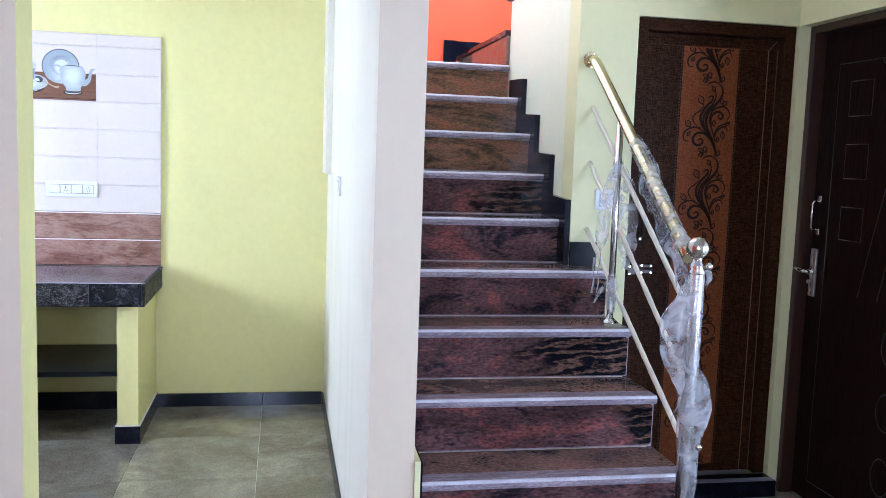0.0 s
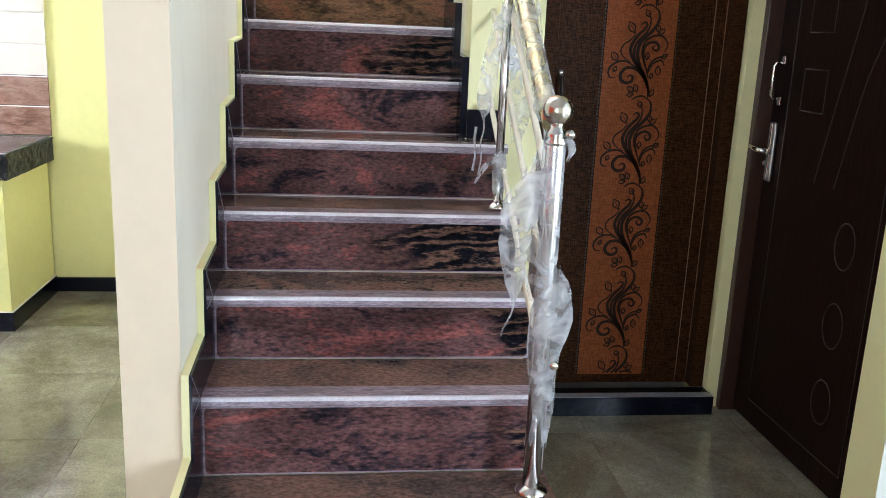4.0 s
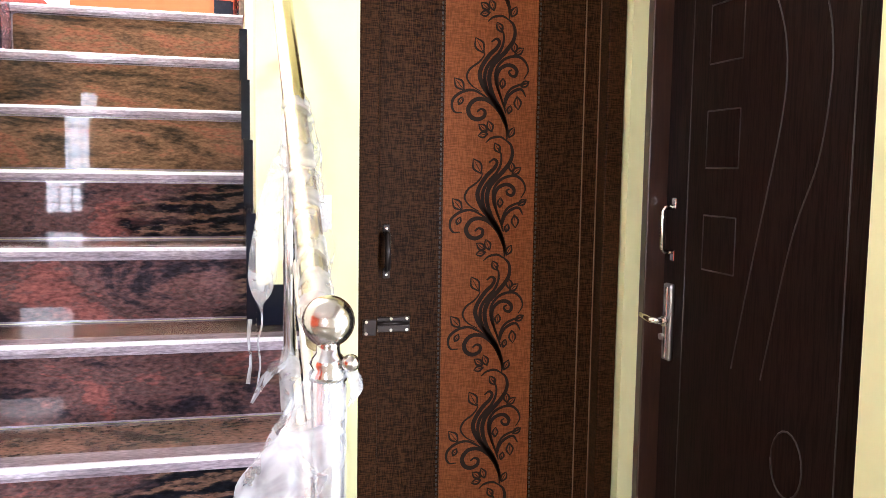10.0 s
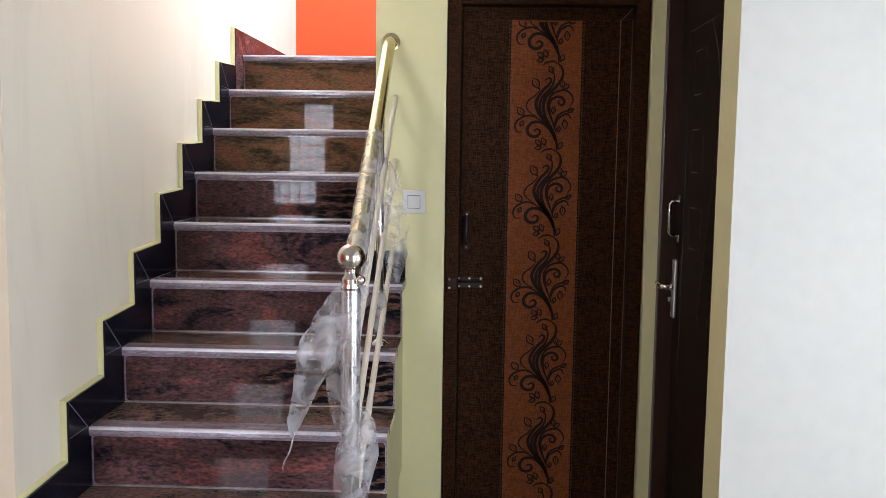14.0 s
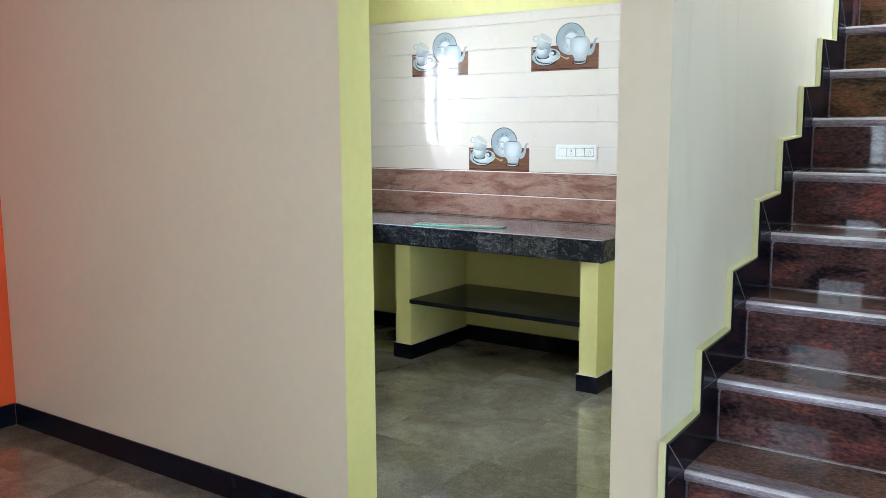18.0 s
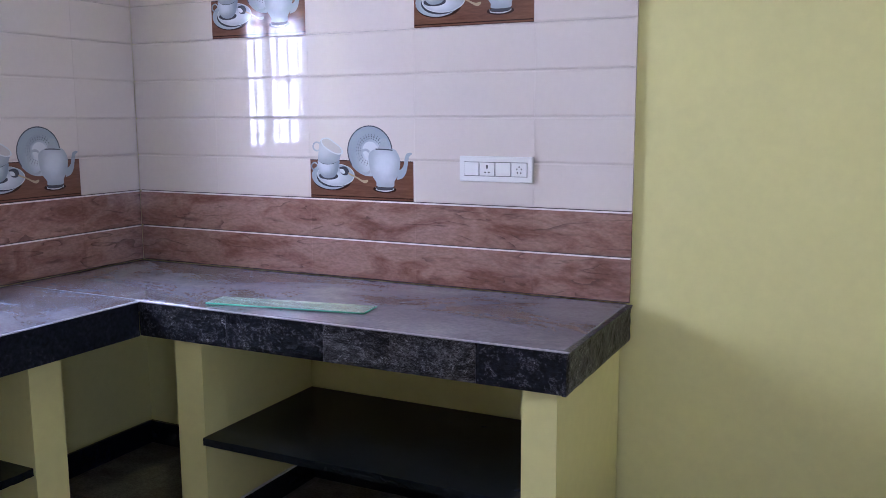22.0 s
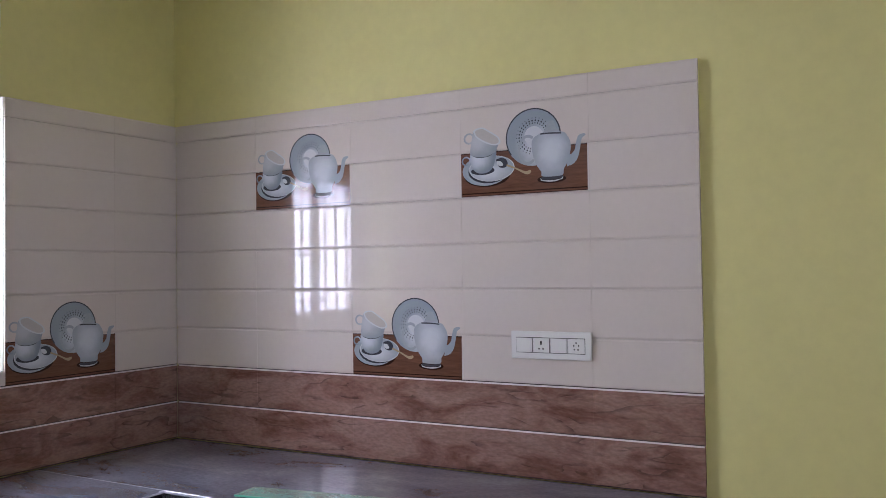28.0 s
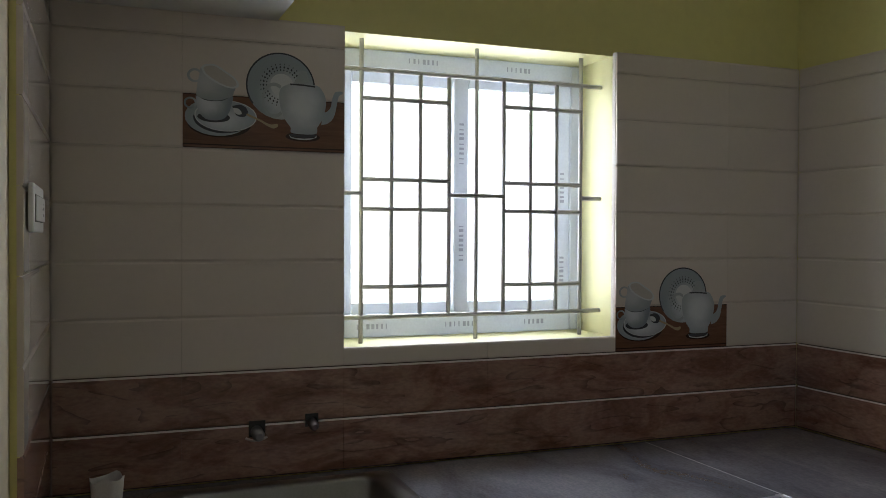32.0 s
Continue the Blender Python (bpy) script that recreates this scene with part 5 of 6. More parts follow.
part("lever", tube(bmesh.new(), [(D2X - 0.018, HY - 0.004, 1.046), (D2X - 0.046, HY - 0.004, 1.047), (D2X - 0.056, HY + 0.006, 1.049), (D2X - 0.059, HY + 0.03, 1.052), (D2X - 0.061, HY + 0.058, 1.056)], 0.0095, 12, [1.15, 1.0, 1.0, 0.95, 0.8]), STEEL, lk)
part("rosette", tube(bmesh.new(), [(D2X - 0.016, HY - 0.004, 1.046), (D2X - 0.026, HY - 0.004, 1.046)], 0.016, 16), STEEL, lk)
part("key_hole", boxes((D2X - 0.0218, HY - 0.010, 0.975, D2X - 0.0211, HY - 0.004, 1.0)), HOLE, lk)
part("cylinder", tube(bmesh.new(), [(D2X - 0.0162, HY + 0.010, 1.0), (D2X - 0.026, HY + 0.010, 1.0)], 0.009, 14), CHROME, lk)

# ---- the stair railing ----
rail = thing("stair_railing", (0.888, 0.12, 0.238), "stair railing of polished steel posts and champagne handrail in torn wrap", "railing")
NX, NY = 0.890, 0.118
part("newel_post", lathe(bmesh.new(), [(0.0235, 0.242), (0.0235, 1.165), (0.0225, 1.168)], NX, NY), STEEL, rail, "polished steel newel post")
part("base_flange", lathe(bmesh.new(), [(0.045, 0.2385), (0.045, 0.244), (0.036, 0.252), (0.025, 0.262)], NX, NY), STEEL, rail)
part("collar", lathe(bmesh.new(), [(0.026, 1.160), (0.027, 1.168), (0.022, 1.176), (0.026, 1.184), (0.022, 1.192), (0.017, 1.198), (0.016, 1.214)], NX, NY), STEEL, rail)
part("ball", lathe(bmesh.new(), [(0.0365 * math.sin(math.pi * i / 20) + 0.0002, 1.243 - 0.0365 * math.cos(math.pi * i / 20)) for i in range(21)], NX, NY, 32), BALLSTEEL, rail, "satin steel ball finial")
HR0, HR1 = Vector((0.886, 0.165, 1.205)), Vector((0.886, 1.09, 1.895))
hand = [HR0 + (HR1 - HR0) * i / 14 for i in range(15)] + [Vector((0.886, 1.12, 1.915)), Vector((0.886, 1.15, 1.928)), Vector((0.886, 1.184, 1.932))]
part("handrail", tube(bmesh.new(), hand, 0.0225, 20), BRASS, rail, "champagne coloured handrail tube")
part("wall_flange", tube(bmesh.new(), [(0.886, 1.176, 1.932), (0.886, 1.1855, 1.932)], 0.034, 20), BRASS, rail)
for zt, zb in ((1.733, 1.0), (1.497, 0.78), (1.21, 0.585)):
    a, b = Vector((0.905, 1.185, zt)), Vector((0.900, 0.135, zb))
    part("thin_rail", tube(bmesh.new(), [b + (a - b) * i / 40 for i in range(41)], 0.0095, 10, [1 + 0.16 * noise.noise(Vector((i * 0.9, zt * 7, 0))) for i in range(41)]), THINRAIL, rail, "thin rail wrapped in off-white film")
for y, z in ((0.086, 0.606), (0.094, 1.188)):
    part("end_knob", lathe(bmesh.new(), [(0.0125 * math.sin(math.pi * i / 10) + 0.0002, z - 0.0125 * math.cos(math.pi * i / 10)) for i in range(11)], 0.918, y, 16), BALLSTEEL, rail, "small steel ball at the end of a thin rail")
part("middle_post", tube(bmesh.new(), [(0.888, 0.82, 0.867), (0.888, 0.82, 1.675)], 0.0135, 14), STEEL, rail, "slim steel post")
part("base_flange", lathe(bmesh.new(), [(0.033, 0.8665), (0.033, 0.871), (0.024, 0.879), (0.015, 0.887)], 0.888, 0.82), STEEL, rail)


# torn plastic wrap: crumpled sleeves about a line


def wrap(name, line, radii, seed, label, flat=1.0, lean=0.0, ragged=0.02, amp=0.3, sides=28, rings=0.0):
    """A loose sleeve about a line; flat squeezes it across, lean turns that direction, rings puckers it along its length."""
    ob = thing(name, line[len(line) // 2], label, "plastic wrap", "plastic wrap on the railing")
    pts = curve(line, 14)
    bm = bmesh.new()
    loops_made = []
    rr = random.Random(seed)
    for i, p in enumerate(pts):
        f = i / (len(pts) - 1) * (len(radii) - 1)
        k = min(int(f), len(radii) - 2)
        r = radii[k] + (radii[k + 1] - radii[k]) * (f - k)
        r *= 1 + rings * rr.uniform(-1, 1)
        d = (pts[min(i + 1, len(pts) - 1)] - pts[max(i - 1, 0)]).normalized()
        u = Vector((math.cos(lean), math.sin(lean), 0))
        u = (u - d * u.dot(d)).normalized()
        w = d.cross(u)
        ring = []
        for s in range(sides):
            a = 2 * math.pi * s / sides
            q = Vector((math.cos(a) * 1.3, math.sin(a) * 1.3, seed)) + Vector((p.x * 5, p.y * 5, p.z * 4))
            n = noise.noise(q) * 0.8 + noise.noise(q * 2.3) * 0.3 + noise.noise(q * 5.5) * 0.07
            v = p + u * math.cos(a) * r * (1 + amp * n) + w * math.sin(a) * r * flat * (1 + amp * 1.5 * n)
            if i in (0, len(pts) - 1):
                v += d * rr.uniform(-ragged, ragged)
            ring.append(bm.verts.new(v))
        loops_made.append(ring)
    for a, b in zip(loops_made, loops_made[1:]):
        for s in range(sides):
            f = bm.faces.new((a[s], a[(s + 1) % sides], b[(s + 1) % sides], b[s]))
            f.smooth = True
    part("film", bm, WRAP, ob)
    return ob


def ribbon_film(name, line, widths, across, seed, label, nv=12):
    """A torn strip of film along a line, cupped across and gently creased."""
    ob = thing(name, line[0], label, "plastic wrap", "plastic wrap on the railing")
    pts = curve(line, 9)
    bm = bmesh.new()
    grid = []
    for i, p in enumerate(pts):
        f = i / (len(pts) - 1) * (len(widths) - 1)
        k = min(int(f), len(widths) - 2)
        w = widths[k] + (widths[k + 1] - widths[k]) * (f - k)
        d = (pts[min(i + 1, len(pts) - 1)] - pts[max(i - 1, 0)]).normalized()
        u = Vector(across)
        u = (u - d * u.dot(d)).normalized()
        up = d.cross(u)
        row = []
        for j in range(nv + 1):
            t = j / nv - 0.5
            edge = 1 + 0.25 * noise.noise(Vector((i * 0.23, 3 * (t > 0), seed)))
            cup = w * (0.9 * t * t + 0.22 * noise.noise(Vector((t * 3.2, i * 0.10, seed))) + 0.07 * noise.noise(Vector((t * 9, i * 0.25, seed))))
            row.append(bm.verts.new(p + u * w * t * edge + up * cup))
        grid.append(row)
    for a, b in zip(grid, grid[1:]):
        for j in range(nv):
            f = bm.faces.new((a[j], a[j + 1], b[j + 1], b[j]))
            f.smooth = True
    bmesh.ops.solidify(bm, geom=bm.faces[:], thickness=0.0004)
    part("film", bm, WRAP, ob)
    return ob


wrap("plastic_wrap", [(0.886, 0.19, 1.225), (0.886, 0.30, 1.306), (0.886, 0.42, 1.395), (0.886, 0.52, 1.47), (0.886, 0.655, 1.571)], (0.0265, 0.0255, 0.026, 0.0255, 0.027), 3, "milky puckered plastic sleeve tight round the handrail", amp=0.10, rings=0.035, ragged=0.006)
wrap("plastic_wrap", [(0.884, 0.205, 1.236), (0.884, 0.222, 1.248)], (0.030, 0.031), 4, "milky rolled plastic ring at the handrail foot", amp=0.08, ragged=0.003)
ribbon_film("plastic_wrap", [(0.905, 0.69, 1.60), (0.916, 0.62, 1.54), (0.924, 0.54, 1.475), (0.922, 0.46, 1.40)], (0.03, 0.075, 0.06, 0.012), (0.1, -0.3, 1), 5, "clear torn plastic flap standing off the handrail")
wrap("plastic_wrap", [(0.886, 0.82, 1.50), (0.866, 0.815, 1.45), (0.848, 0.81, 1.37), (0.836, 0.805, 1.28), (0.830, 0.80, 1.22), (0.827, 0.80, 1.185), (0.825, 0.80, 1.16)], (0.014, 0.020, 0.026, 0.032, 0.032, 0.022, 0.005), 11, "milky plastic pouch hanging on the slim post", 0.5, 0.3)
ribbon_film("plastic_wrap", [(0.905, 0.822, 1.49), (0.925, 0.825, 1.40), (0.935, 0.83, 1.30), (0.938, 0.83, 1.18), (0.935, 0.83, 1.08)], (0.03, 0.075, 0.085, 0.08, 0.035), (1, 0.25, 0), 13, "clear torn plastic sheet hanging on the slim post")
wrap("plastic_wrap", [(0.888, 0.82, 1.505), (0.888, 0.82, 1.475), (0.888, 0.82, 1.445)], (0.020, 0.024, 0.020), 15, "milky twisted plastic tie round the slim post", amp=0.25)
ribbon_film("plastic_wrap", [(0.803, 0.80, 1.13), (0.800, 0.80, 1.09), (0.804, 0.80, 1.04), (0.798, 0.80, 0.99)], (0.010, 0.007, 0.006, 0.009), (1, 0, 0), 16, "thin plastic string hanging from the pouch")
wrap("plastic_wrap", [(0.888, 0.82, 1.06), (0.888, 0.82, 1.01), (0.888, 0.82, 0.96), (0.888, 0.82, 0.915)], (0.017, 0.024, 0.021, 0.018), 17, "milky plastic tied round the slim post foot", amp=0.25)
ribbon_film("plastic_wrap", [(0.885, 0.805, 1.03), (0.855, 0.795, 1.02), (0.828, 0.79, 0.985), (0.806, 0.788, 0.95)], (0.03, 0.034, 0.020, 0.008), (0.5, 0, 1), 19, "torn plastic tail on the slim post")
ribbon_film("plastic_wrap", [(0.876, 0.098, 1.178), (0.845, 0.10, 1.10), (0.808, 0.11, 1.01), (0.790, 0.06, 0.92), (0.777, -0.03, 0.85), (0.772, -0.06, 0.82)], (0.03, 0.085, 0.105, 0.075, 0.040, 0.010), (1, 0.2, 0.3), 23, "milky torn plastic ribbon hanging off the newel post")
ribbon_film("plastic_wrap", [(0.868, 0.13, 1.12), (0.852, 0.135, 1.0), (0.852, 0.13, 0.88), (0.858, 0.125, 0.765)], (0.04, 0.085, 0.055, 0.010), (1, -0.5, 0), 29, "clear torn plastic strip hanging along the newel post")
wrap("plastic_wrap", [(0.890, 0.118, 1.155), (0.890, 0.118, 1.0), (0.890, 0.118, 0.85), (0.890, 0.118, 0.70)], (0.0255, 0.0265, 0.026, 0.028), 31, "clear wrinkled plastic sleeve round the newel post", amp=0.14, rings=0.03)
wrap("plastic_wrap", [(0.912, 0.118, 0.85), (0.918, 0.116, 0.80), (0.910, 0.112, 0.73), (0.896, 0.110, 0.65), (0.898, 0.115, 0.56), (0.902, 0.118, 0.48), (0.896, 0.118, 0.38)], (0.012, 0.038, 0.056, 0.048, 0.037, 0.036, 0.029), 37, "milky crumpled plastic bag round the newel post foot", 0.75)
wrap("plastic_wrap", [(0.912, 0.108, 1.172), (0.924, 0.105, 1.166), (0.928, 0.105, 1.150), (0.922, 0.105, 1.133)], (0.004, 0.010, 0.010, 0.004), 41, "small knot of plastic film at the post collar", amp=0.2)
for line, label in (([(0.826, 0.80, 1.165), (0.828, 0.80, 1.12), (0.820, 0.80, 1.08), (0.824, 0.80, 1.03), (0.816, 0.80, 0.975)], "thin twisted plastic strand under the pouch"), ([(0.776, -0.06, 0.83), (0.768, -0.06, 0.79), (0.752, -0.058, 0.755), (0.748, -0.058, 0.735)], "thin twisted plastic strand at the ribbon's end")):
    strand = thing("plastic_strand", line[0], label, "plastic wrap", "plastic wrap on the railing")
    part("film", tube(bmesh.new(), curve([Vector(p) for p in line], 6), 0.0022, 7), WRAP, strand)


def sheet(name, p, q, drop, seed, label, nu=26, nv=16):
    """A torn film that hangs in folds from the line p to q."""
    ob = thing(name, p, label, "plastic wrap", "plastic wrap on the railing")
    a, b = Vector(p), Vector(q)
    bm = bmesh.new()
    grid = []
    for i in range(nu + 1):
        s = i / nu
        top = a + (b - a) * s
        low = drop * (0.65 + 0.5 * noise.noise(Vector((s * 3.1, seed, 0))) + 0.12 * noise.noise(Vector((s * 11, seed, 3))))
        col = []
        for j in range(nv + 1):
            r = j / nv
            fold = 0.022 * r * noise.noise(Vector((s * 4.5, r * 1.2, seed))) + 0.005 * r * noise.noise(Vector((s * 14, r * 4, seed + 5)))
            drift = 0.05 * r * noise.noise(Vector((s * 2, r * 2, seed + 9)))
            col.append(bm.verts.new(top + Vector((fold, drift, -low * r))))
        grid.append(col)
    for i in range(nu):
        for j in range(nv):
            f = bm.faces.new((grid[i][j], grid[i + 1][j], grid[i + 1][j + 1], grid[i][j + 1]))
            f.smooth = True
    bmesh.ops.solidify(bm, geom=bm.faces[:], thickness=0.0004)
    part("film", bm, WRAP, ob)


sheet("plastic_wrap", (0.902, 0.20, 1.21), (0.906, 0.66, 1.555), 0.22, 7.0, "clear torn plastic sheet hanging under the handrail")

# ---- wall tiles, each one a piece ----
TT = 0.011
TILES = {}


def tile_mesh(w, h, kind):
    """A tile in its own axes: x along the wall, z up, front at -y; long cream tiles carry a pressed joint at half height."""
    key = (round(w, 3), round(h, 3), kind)
    if key in TILES:
        return TILES[key]
    g, c, cz = (0.0005, 0.0026, 0.006) if kind == "cream" else (0.0008, 0.003, 0.0045)
    bands = [(g, h / 2 - 0.0005), (h / 2 + 0.0005, h - g)] if kind == "cream" and h > 0.2 else [(g, h - g)]
    bm = bmesh.new()
    for a, b in bands:
        vs = []
        gx = 0.0003
        for x in (gx, w - gx):
            vs.append([bm.verts.new((x, y, z)) for y, z in ((0, a), (-TT + c, a), (-TT, a + cz), (-TT, b - cz), (-TT + c, b), (0, b))])
        for i in range(5):
            bm.faces.new((vs[0][i], vs[0][i + 1], vs[1][i + 1], vs[1][i]))
        bm.faces.new(vs[0])
        bm.faces.new(vs[1][::-1])
    bmesh.ops.recalc_face_normals(bm, faces=bm.faces[:])
    TILES[key] = mesh_of("tile", bm, CREAMTILE if kind == "cream" else BROWNTILE)
    return TILES[key]


def disc(bm, cx, cz, rx, rz, y, inner=0.0, n=28, a0=0.0, a1=360.0):
    full = abs(a1 - a0) >= 360
    m = n if full else n + 1
    ang = [radians(a0 + (a1 - a0) * i / n) for i in range(m)]
    outer = [bm.verts.new((cx + rx * math.cos(a), y, cz + rz * math.sin(a))) for a in ang]
    if inner:
        inn = [bm.verts.new((cx + rx * inner * math.cos(a), y, cz + rz * inner * math.sin(a))) for a in ang]
        for i in range(m if full else m - 1):
            j = (i + 1) % m
            bm.faces.new((outer[i], outer[j], inn[j], inn[i]))
    else:
        bm.faces.new(outer)
    return bm


def print_parts():
    """The printed tea things of a picture tile: name, mesh, label."""
    f = -TT - 0.0002
    s = 0.00022
    out = []

    def add(name, layer, shapes, mat, label=""):
        """Shapes: ovals (cx, cz, rx, rz), rings (with an inner share) or outlines (a list of points)."""
        bm = bmesh.new()
        for q in shapes:
            if isinstance(q, list):
                bm.faces.new([bm.verts.new((x, f - layer * s, z)) for x, z in q])
            else:
                disc(bm, q[0], q[1], q[2], q[3], f - layer * s, *q[4:])
        bmesh.ops.triangulate(bm, faces=[p for p in bm.faces if len(p.verts) > 4])
        out.append((name, mesh_of(name, bm, mat), label))

    def bar(x0, z0, x1, z1):
        return [(x0, z0), (x1, z0), (x1, z1), (x0, z1)]
    def at(x, y):
        """From the picture's own grid to the tile: x to the right, z up."""
        return ((x - 35) / 1929, (557 + (x - 35) * 0.034 - y) / 1966)

    def traced(*flat, n=5):
        return [tuple(q) for q in curve([at(*p) for p in zip(flat[::2], flat[1::2])], n)]

    def closed(*flat, n=5):
        p = list(zip(flat[::2], flat[1::2]))
        return [tuple(q) for q in curve([at(*q) for q in p + p[:1]], n)][:-1]

    def oval(x, y, rx, ry, *more):
        return (*at(x, y), rx / 1929, ry / 1966, *more)
    out.append(("wood_print", mesh_of("wood_print", boxes((0.0015, f, 0.002, 0.4485, f + 0.0002, 0.1475)), PRINTWOOD), "printed brown table"))
    add("table_line_print", 0.4, [bar(0.0015, 0.1455, 0.4485, 0.148), bar(0.0015, 0.010, 0.4485, 0.0135), bar(0.0015, 0.002, 0.4485, 0.0045)], PRINTSHADE, "printed dark table edge")
    add("table_shadow_print", 0.7, [oval(225, 425, 165, 75), oval(668, 492, 95, 26)], PRINTSHADE, "printed dark shadow")
    # plate
    add("plate_print", 1.2, [oval(548, 215, 186, 183)], PLATEINK, "printed white plate")
    add("plate_rim_print", 1.6, [oval(548, 215, 187, 184, 0.955, 36, -45, 215)], INK, "printed dark rim")
    add("plate_face_print", 1.6, [oval(552, 208, 62, 62)], PORCW)
    dots = []
    for i in range(26):
        a = radians(20 + 12.4 * i)
        for r, k in ((82, 5.0), (98, 6.5), (114, 4.0)):
            dots.append((*at(552 + r * math.cos(a), 208 - r * math.sin(a)), k * 0.72 / 1929, k / 1966, 0.0, 8))
    add("plate_pattern_print", 2.0, dots, INKGREY, "printed grey ring of dots")
    # saucers
    add("saucer_print", 1.2, [oval(215, 392, 167, 100)], SAUCERINK, "printed white saucer")
    add("saucer_rim_print", 1.6, [oval(240, 398, 150, 80)], INKGREY, "printed dark shadow and rim")
    add("saucer_print", 2.0, [oval(258, 384, 162, 84)], SAUCERINK, "printed white saucer")
    add("saucer_rim_print", 2.4, [oval(258, 384, 162, 84, 0.96)], PORCW)
    add("cup_shadow_print", 2.4, [oval(195, 392, 84, 28)], INKGREY, "printed dark shadow")
    # the two cups, one in the other
    add("cup_print", 3.0, [closed(128, 130, 108, 240, 112, 285, 160, 305, 230, 305, 285, 290, 305, 235, 322, 212, 240, 190, 170, 140), (*at(100, 172), 0.021, 0.019, 0.68)], TOPCUPINK, "printed white cup")
    add("cup_rim_print", 3.2, [closed(128, 128, 150, 112, 200, 110, 250, 140, 300, 175, 324, 210, 316, 232, 270, 234, 200, 205, 150, 168)], PORCW)
    add("cup_inside_print", 3.4, [closed(142, 132, 160, 120, 200, 120, 248, 150, 296, 183, 312, 208, 304, 224, 265, 224, 205, 196, 158, 162)], PORCGHOST)
    add("cup_line_print", 3.6, [closed(108, 282, 160, 300, 225, 302, 286, 282, 288, 290, 230, 312, 160, 310, 108, 292)], INKGREY)
    add("cup_print", 3.8, [closed(103, 278, 108, 330, 125, 375, 155, 402, 200, 410, 245, 400, 272, 370, 286, 325, 292, 280, 235, 304, 160, 304), (*at(76, 318), 0.017, 0.016, 0.68)], CUPINK, "printed white cup")
    # spoon
    add("spoon_print", 2.9, [closed(290, 330, 330, 322, 362, 338, 372, 368, 350, 388, 310, 378)], INKGREY, "printed dark spoon bowl")
    add("spoon_print", 3.3, [closed(368, 368, 430, 396, 490, 425, 528, 422, 530, 438, 498, 446, 430, 408, 368, 380)], GOLD, "printed pale spoon handle")
    add("spoon_bowl_print", 3.3, [closed(295, 340, 325, 345, 340, 370, 320, 376, 300, 362)], PORCW)
    # teapot
    add("teapot_handle_print", 2.6, [(*at(512, 292), 0.035, 0.049, 0.80, 24, 55, 310), closed(628, 182, 640, 150, 665, 128, 692, 132, 684, 152, 690, 172, 720, 192, 620, 198)], PORCM, "printed pale handle and knob")
    add("teapot_print", 3.2, [closed(600, 197, 552, 222, 538, 262, 546, 330, 566, 390, 600, 440, 612, 472, 735, 476, 748, 440, 775, 395, 794, 330, 795, 280, 776, 235, 738, 204)], TEAPOTINK, "printed white teapot")
    add("teapot_spout_print", 3.0, [closed(770, 425, 812, 412, 842, 375, 858, 310, 868, 262, 890, 246, 884, 234, 848, 240, 832, 275, 822, 325, 800, 350, 780, 362)], TEAPOTINK, "printed white spout")
    add("teapot_line_print", 3.7, [traced(598, 198, 660, 200, 736, 208) + traced(736, 217, 660, 209, 598, 207), traced(600, 474, 670, 482, 745, 476) + traced(745, 492, 670, 498, 600, 490)], INK, "printed dark lines")
    add("teapot_base_print", 3.9, [traced(592, 478, 610, 494, 670, 501, 730, 496, 745, 482) + traced(743, 496, 700, 508, 650, 508, 600, 498)], PORCW, "printed white foot")
    return out


PRINTS = print_parts()


def lay(parent, m, w, h, kind, art=False):
    ob = new("tile", tile_mesh(w, h, kind))
    ob.parent = parent
    ob.matrix_basis = m
    if art:
        for name, me, label in PRINTS:
            p = new(name, me)
            p.parent = ob
            tagged(p, label)
    return ob


ROWS = [(0.825, 0.1485, "brown"), (0.9745, 0.1485, "brown"), (1.124, 0.305, "cream"), (1.430, 0.305, "cream"), (1.736, 0.300, "cream"), (2.037, 0.068, "cream")]
# north wall
structure("tile_bed_north_low", boxes((-3.2, 2.7168, 0.824, -1.077, 2.7275, 1.1245)), [BGROUT, LIME], "brown grey grout bed under the brown wall tiles", "tile bed", {E_: 1})
structure("tile_bed_north", boxes((-3.2, 2.7168, 1.1245, -1.077, 2.7275, 2.1045)), [GROUT, LIME], "pale grout bed under the kitchen wall tiles", "tile bed", {E_: 1})
NC = [-3.209, -2.776, -2.322, -1.867, -1.413, -1.076]
ART_N = {(2, 2), (1, 4), (3, 4)}
for i, (a, b) in enumerate(zip(NC, NC[1:])):
    for r, (z, h, kind) in enumerate(ROWS):
        lay(wall_kn, pose(a, 2.721, z), b - a, h, kind, (i, r) in ART_N)
# west wall: tiles cut round the window
# glints on the brown tiles' upper chamfers, laid on as pale strips
for z in (0.9685, 1.1185):
    structure("trim", boxes((-3.2, 2.7104, z, -1.0775, 2.7167, z + 0.0055), (-3.2167, 0.271, z, -3.2104, 2.7100, z + 0.0055)), TILEGLINT, "pale strip painted as the glint on the brown tiles' top edges", "trim")
for z in (0.8255, 0.9741, 1.1241):
    structure("trim", boxes((-3.2, 2.7108, z, -1.0775, 2.7167, z + 0.0030), (-3.2167, 0.271, z, -3.2108, 2.7105, z + 0.0030)), DARKJOINT, "dark gap along the brown wall tiles", "trim")
structure("tile_bed_west_low", boxes((-3.2345, 0.25, 0.824, -3.2168, 2.7165, 1.1245)), BGROUT, "brown grey grout bed under the brown wall tiles", "tile bed")
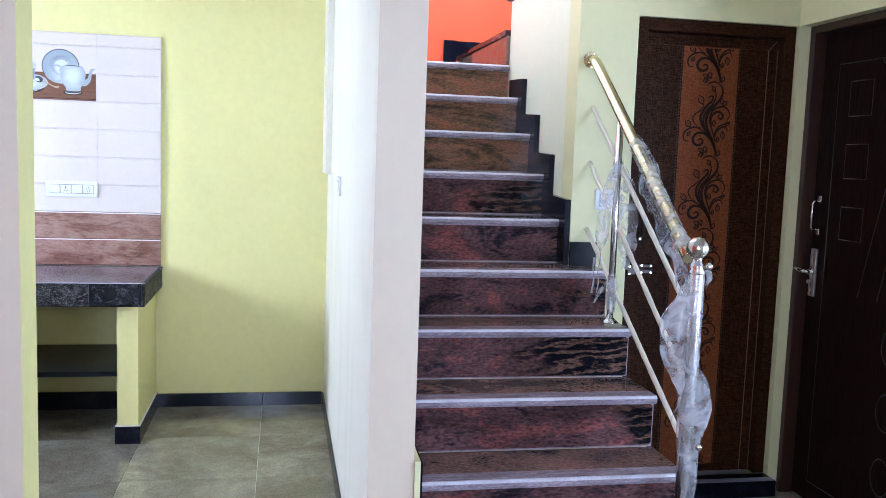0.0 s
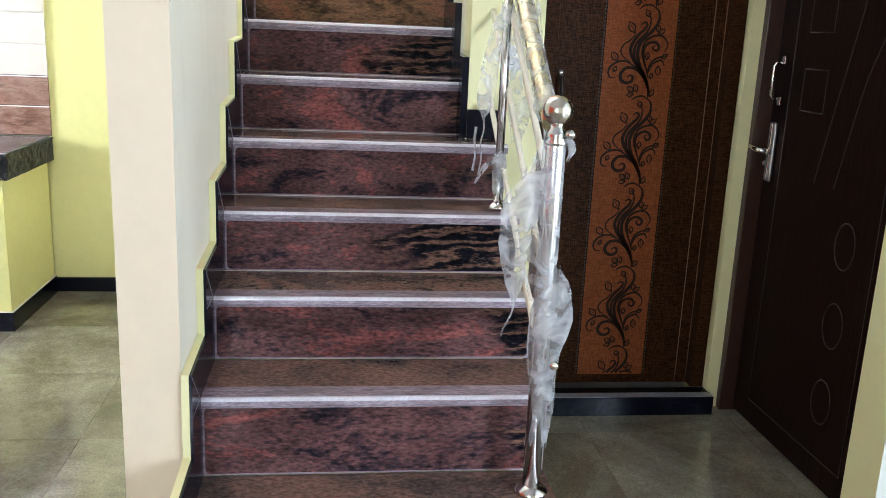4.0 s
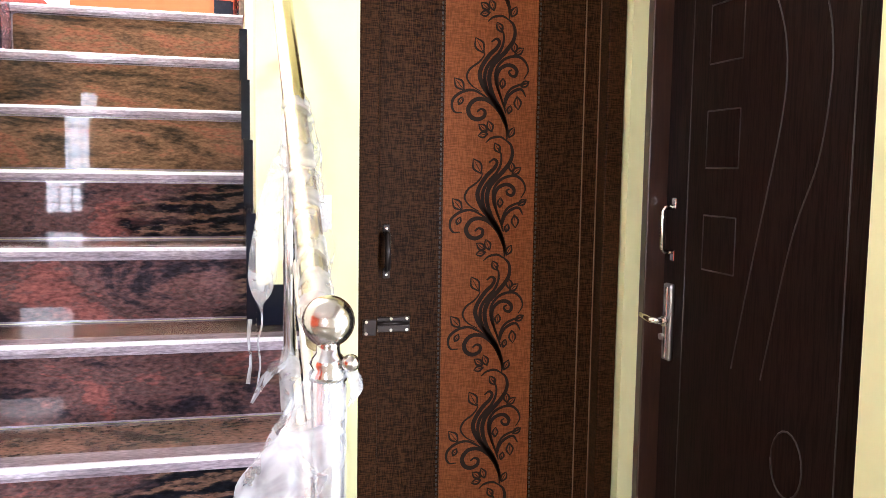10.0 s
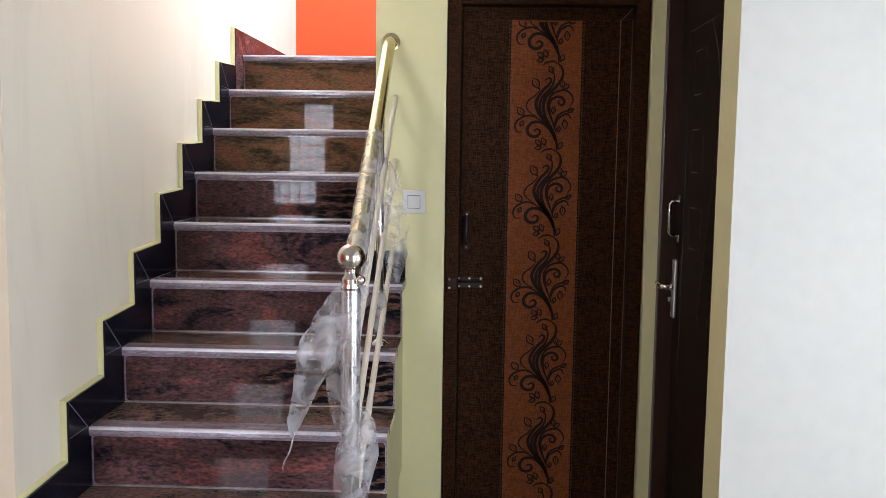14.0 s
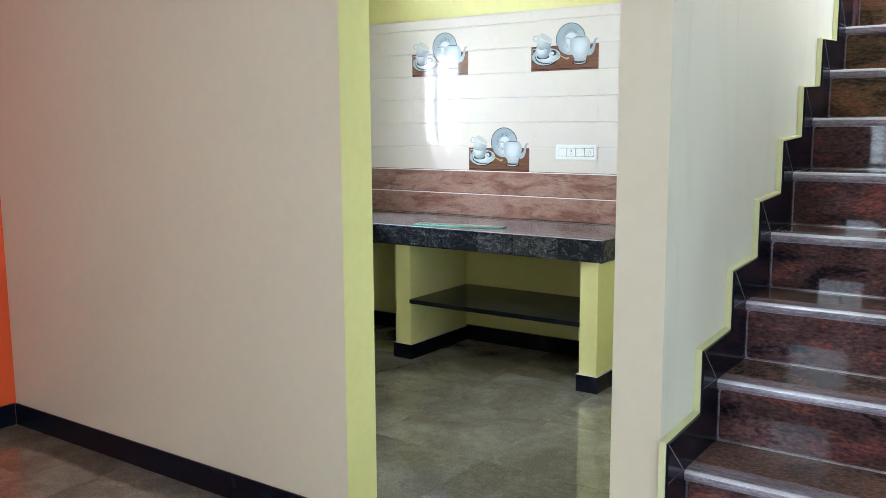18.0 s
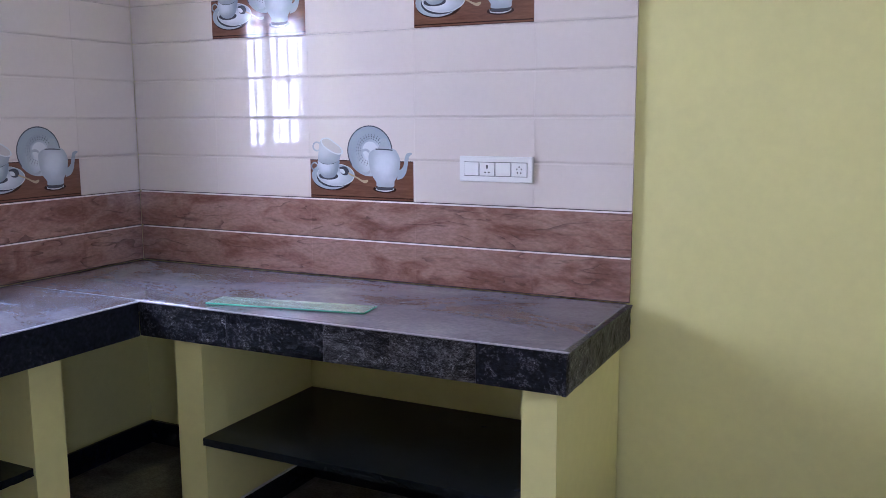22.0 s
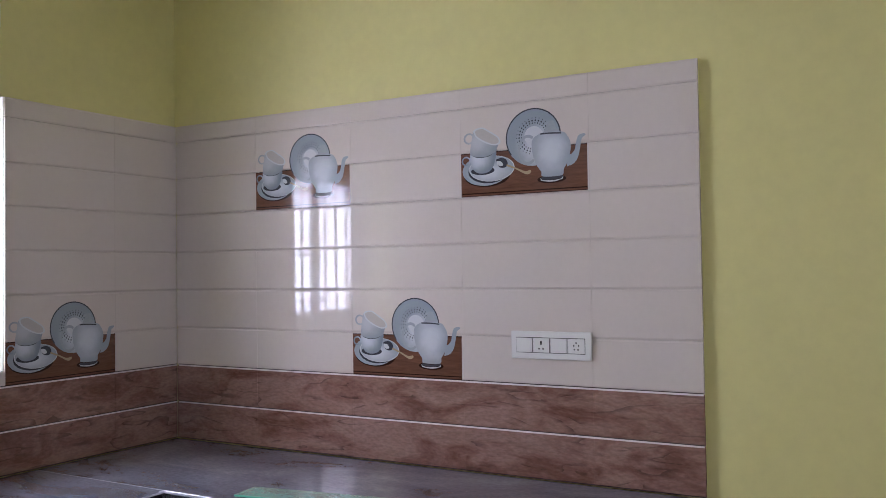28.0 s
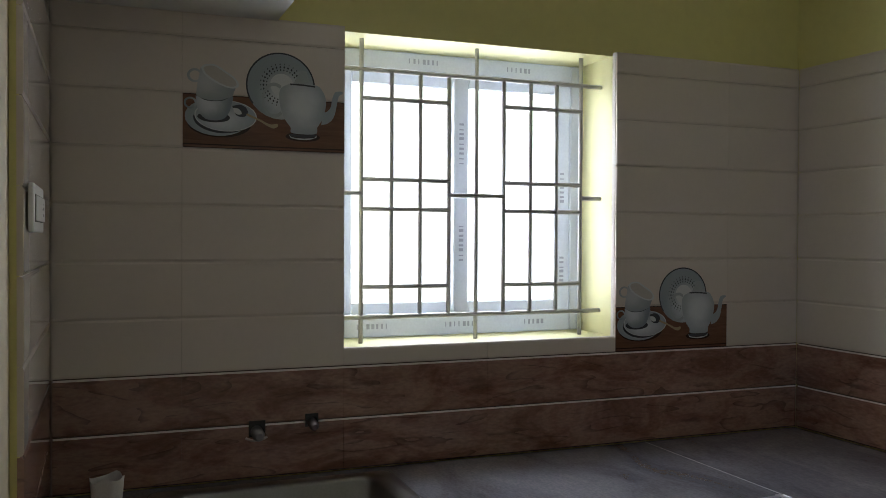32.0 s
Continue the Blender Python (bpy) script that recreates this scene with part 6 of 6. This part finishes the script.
structure("tile_bed_west", boxes((-3.2345, 0.25, 1.1245, -3.2168, WY0, 2.1045), (-3.2345, WY1, 1.1245, -3.2168, 2.7165, 2.1045), (-3.2345, WY0, 1.1245, -3.2168, WY1, WZ0)), GROUT, "pale grout bed under the kitchen wall tiles", "tile bed")
WC = [0.270, 0.590, 1.040, 1.495, 1.952, 2.402, 2.709]
ART_W = {(4, 2), (1, 4)}
for i, (a, b) in enumerate(zip(WC, WC[1:])):
    for r, (z, h, kind) in enumerate(ROWS):
        if i in (2, 3) and r >= 2:
            if r == 2:
                lay(wall_kw, pose(-3.221, a, z, 0, 0, 90), b - a, WZ0 - z, kind)
            continue
        lay(wall_kw, pose(-3.221, a, z, 0, 0, 90), b - a, h, kind, (i, r) in ART_W)
# south wall inside the kitchen, west of the opening
structure("tile_bed_south", boxes((-3.2165, 0.2445, 0.824, -2.396, 0.2602, 2.1045)), [GROUT, LIME], "pale grout bed under the kitchen wall tiles", "tile bed", {E_: 1})
SC = [-2.395, -2.80, -3.20]
for i, (a, b) in enumerate(zip(SC, SC[1:])):
    for r, (z, h, kind) in enumerate(ROWS):
        w = a - b
        lay(wall_ks, pose(a, 0.256, z, 0, 0, 180), w, h, kind, False)

# ---- floor tiles ----
FT = {}


def floor_tile(parent, x0, y0, x1, y1):
    key = (round(x1 - x0, 3), round(y1 - y0, 3))
    if key not in FT:
        bm = boxes((0.0009, 0.0009, -0.011, key[0] - 0.0009, key[1] - 0.0009, 0.0))
        FT[key] = mesh_of("floor_tile", bm, FLOOR)
    ob = new("floor_tile", FT[key])
    ob.parent = parent
    ob.matrix_basis = pose(x0, y0, 0)


floor_ob = bpy.data.objects["floor"]
for x0, x1, y0, y1 in ((-3.235, -0.14, 0.09, 2.728), (-3.215, 4.0, -3.5, 0.09), (0.0, 2.0, 0.09, 1.19)):
    gx = math.floor((x0 + 0.5) / 0.6) * 0.6 - 0.5
    while gx < x1 - 0.004:
        gy = math.floor((y0 - 0.35) / 0.6) * 0.6 + 0.35
        while gy < y1 - 0.004:
            a, b, c, d = max(gx, x0), max(gy, y0), min(gx + 0.6, x1), min(gy + 0.6, y1)
            if c - a > 0.01 and d - b > 0.01:
                floor_tile(floor_ob, a, b, c, d)
            gy += 0.6
        gx += 0.6
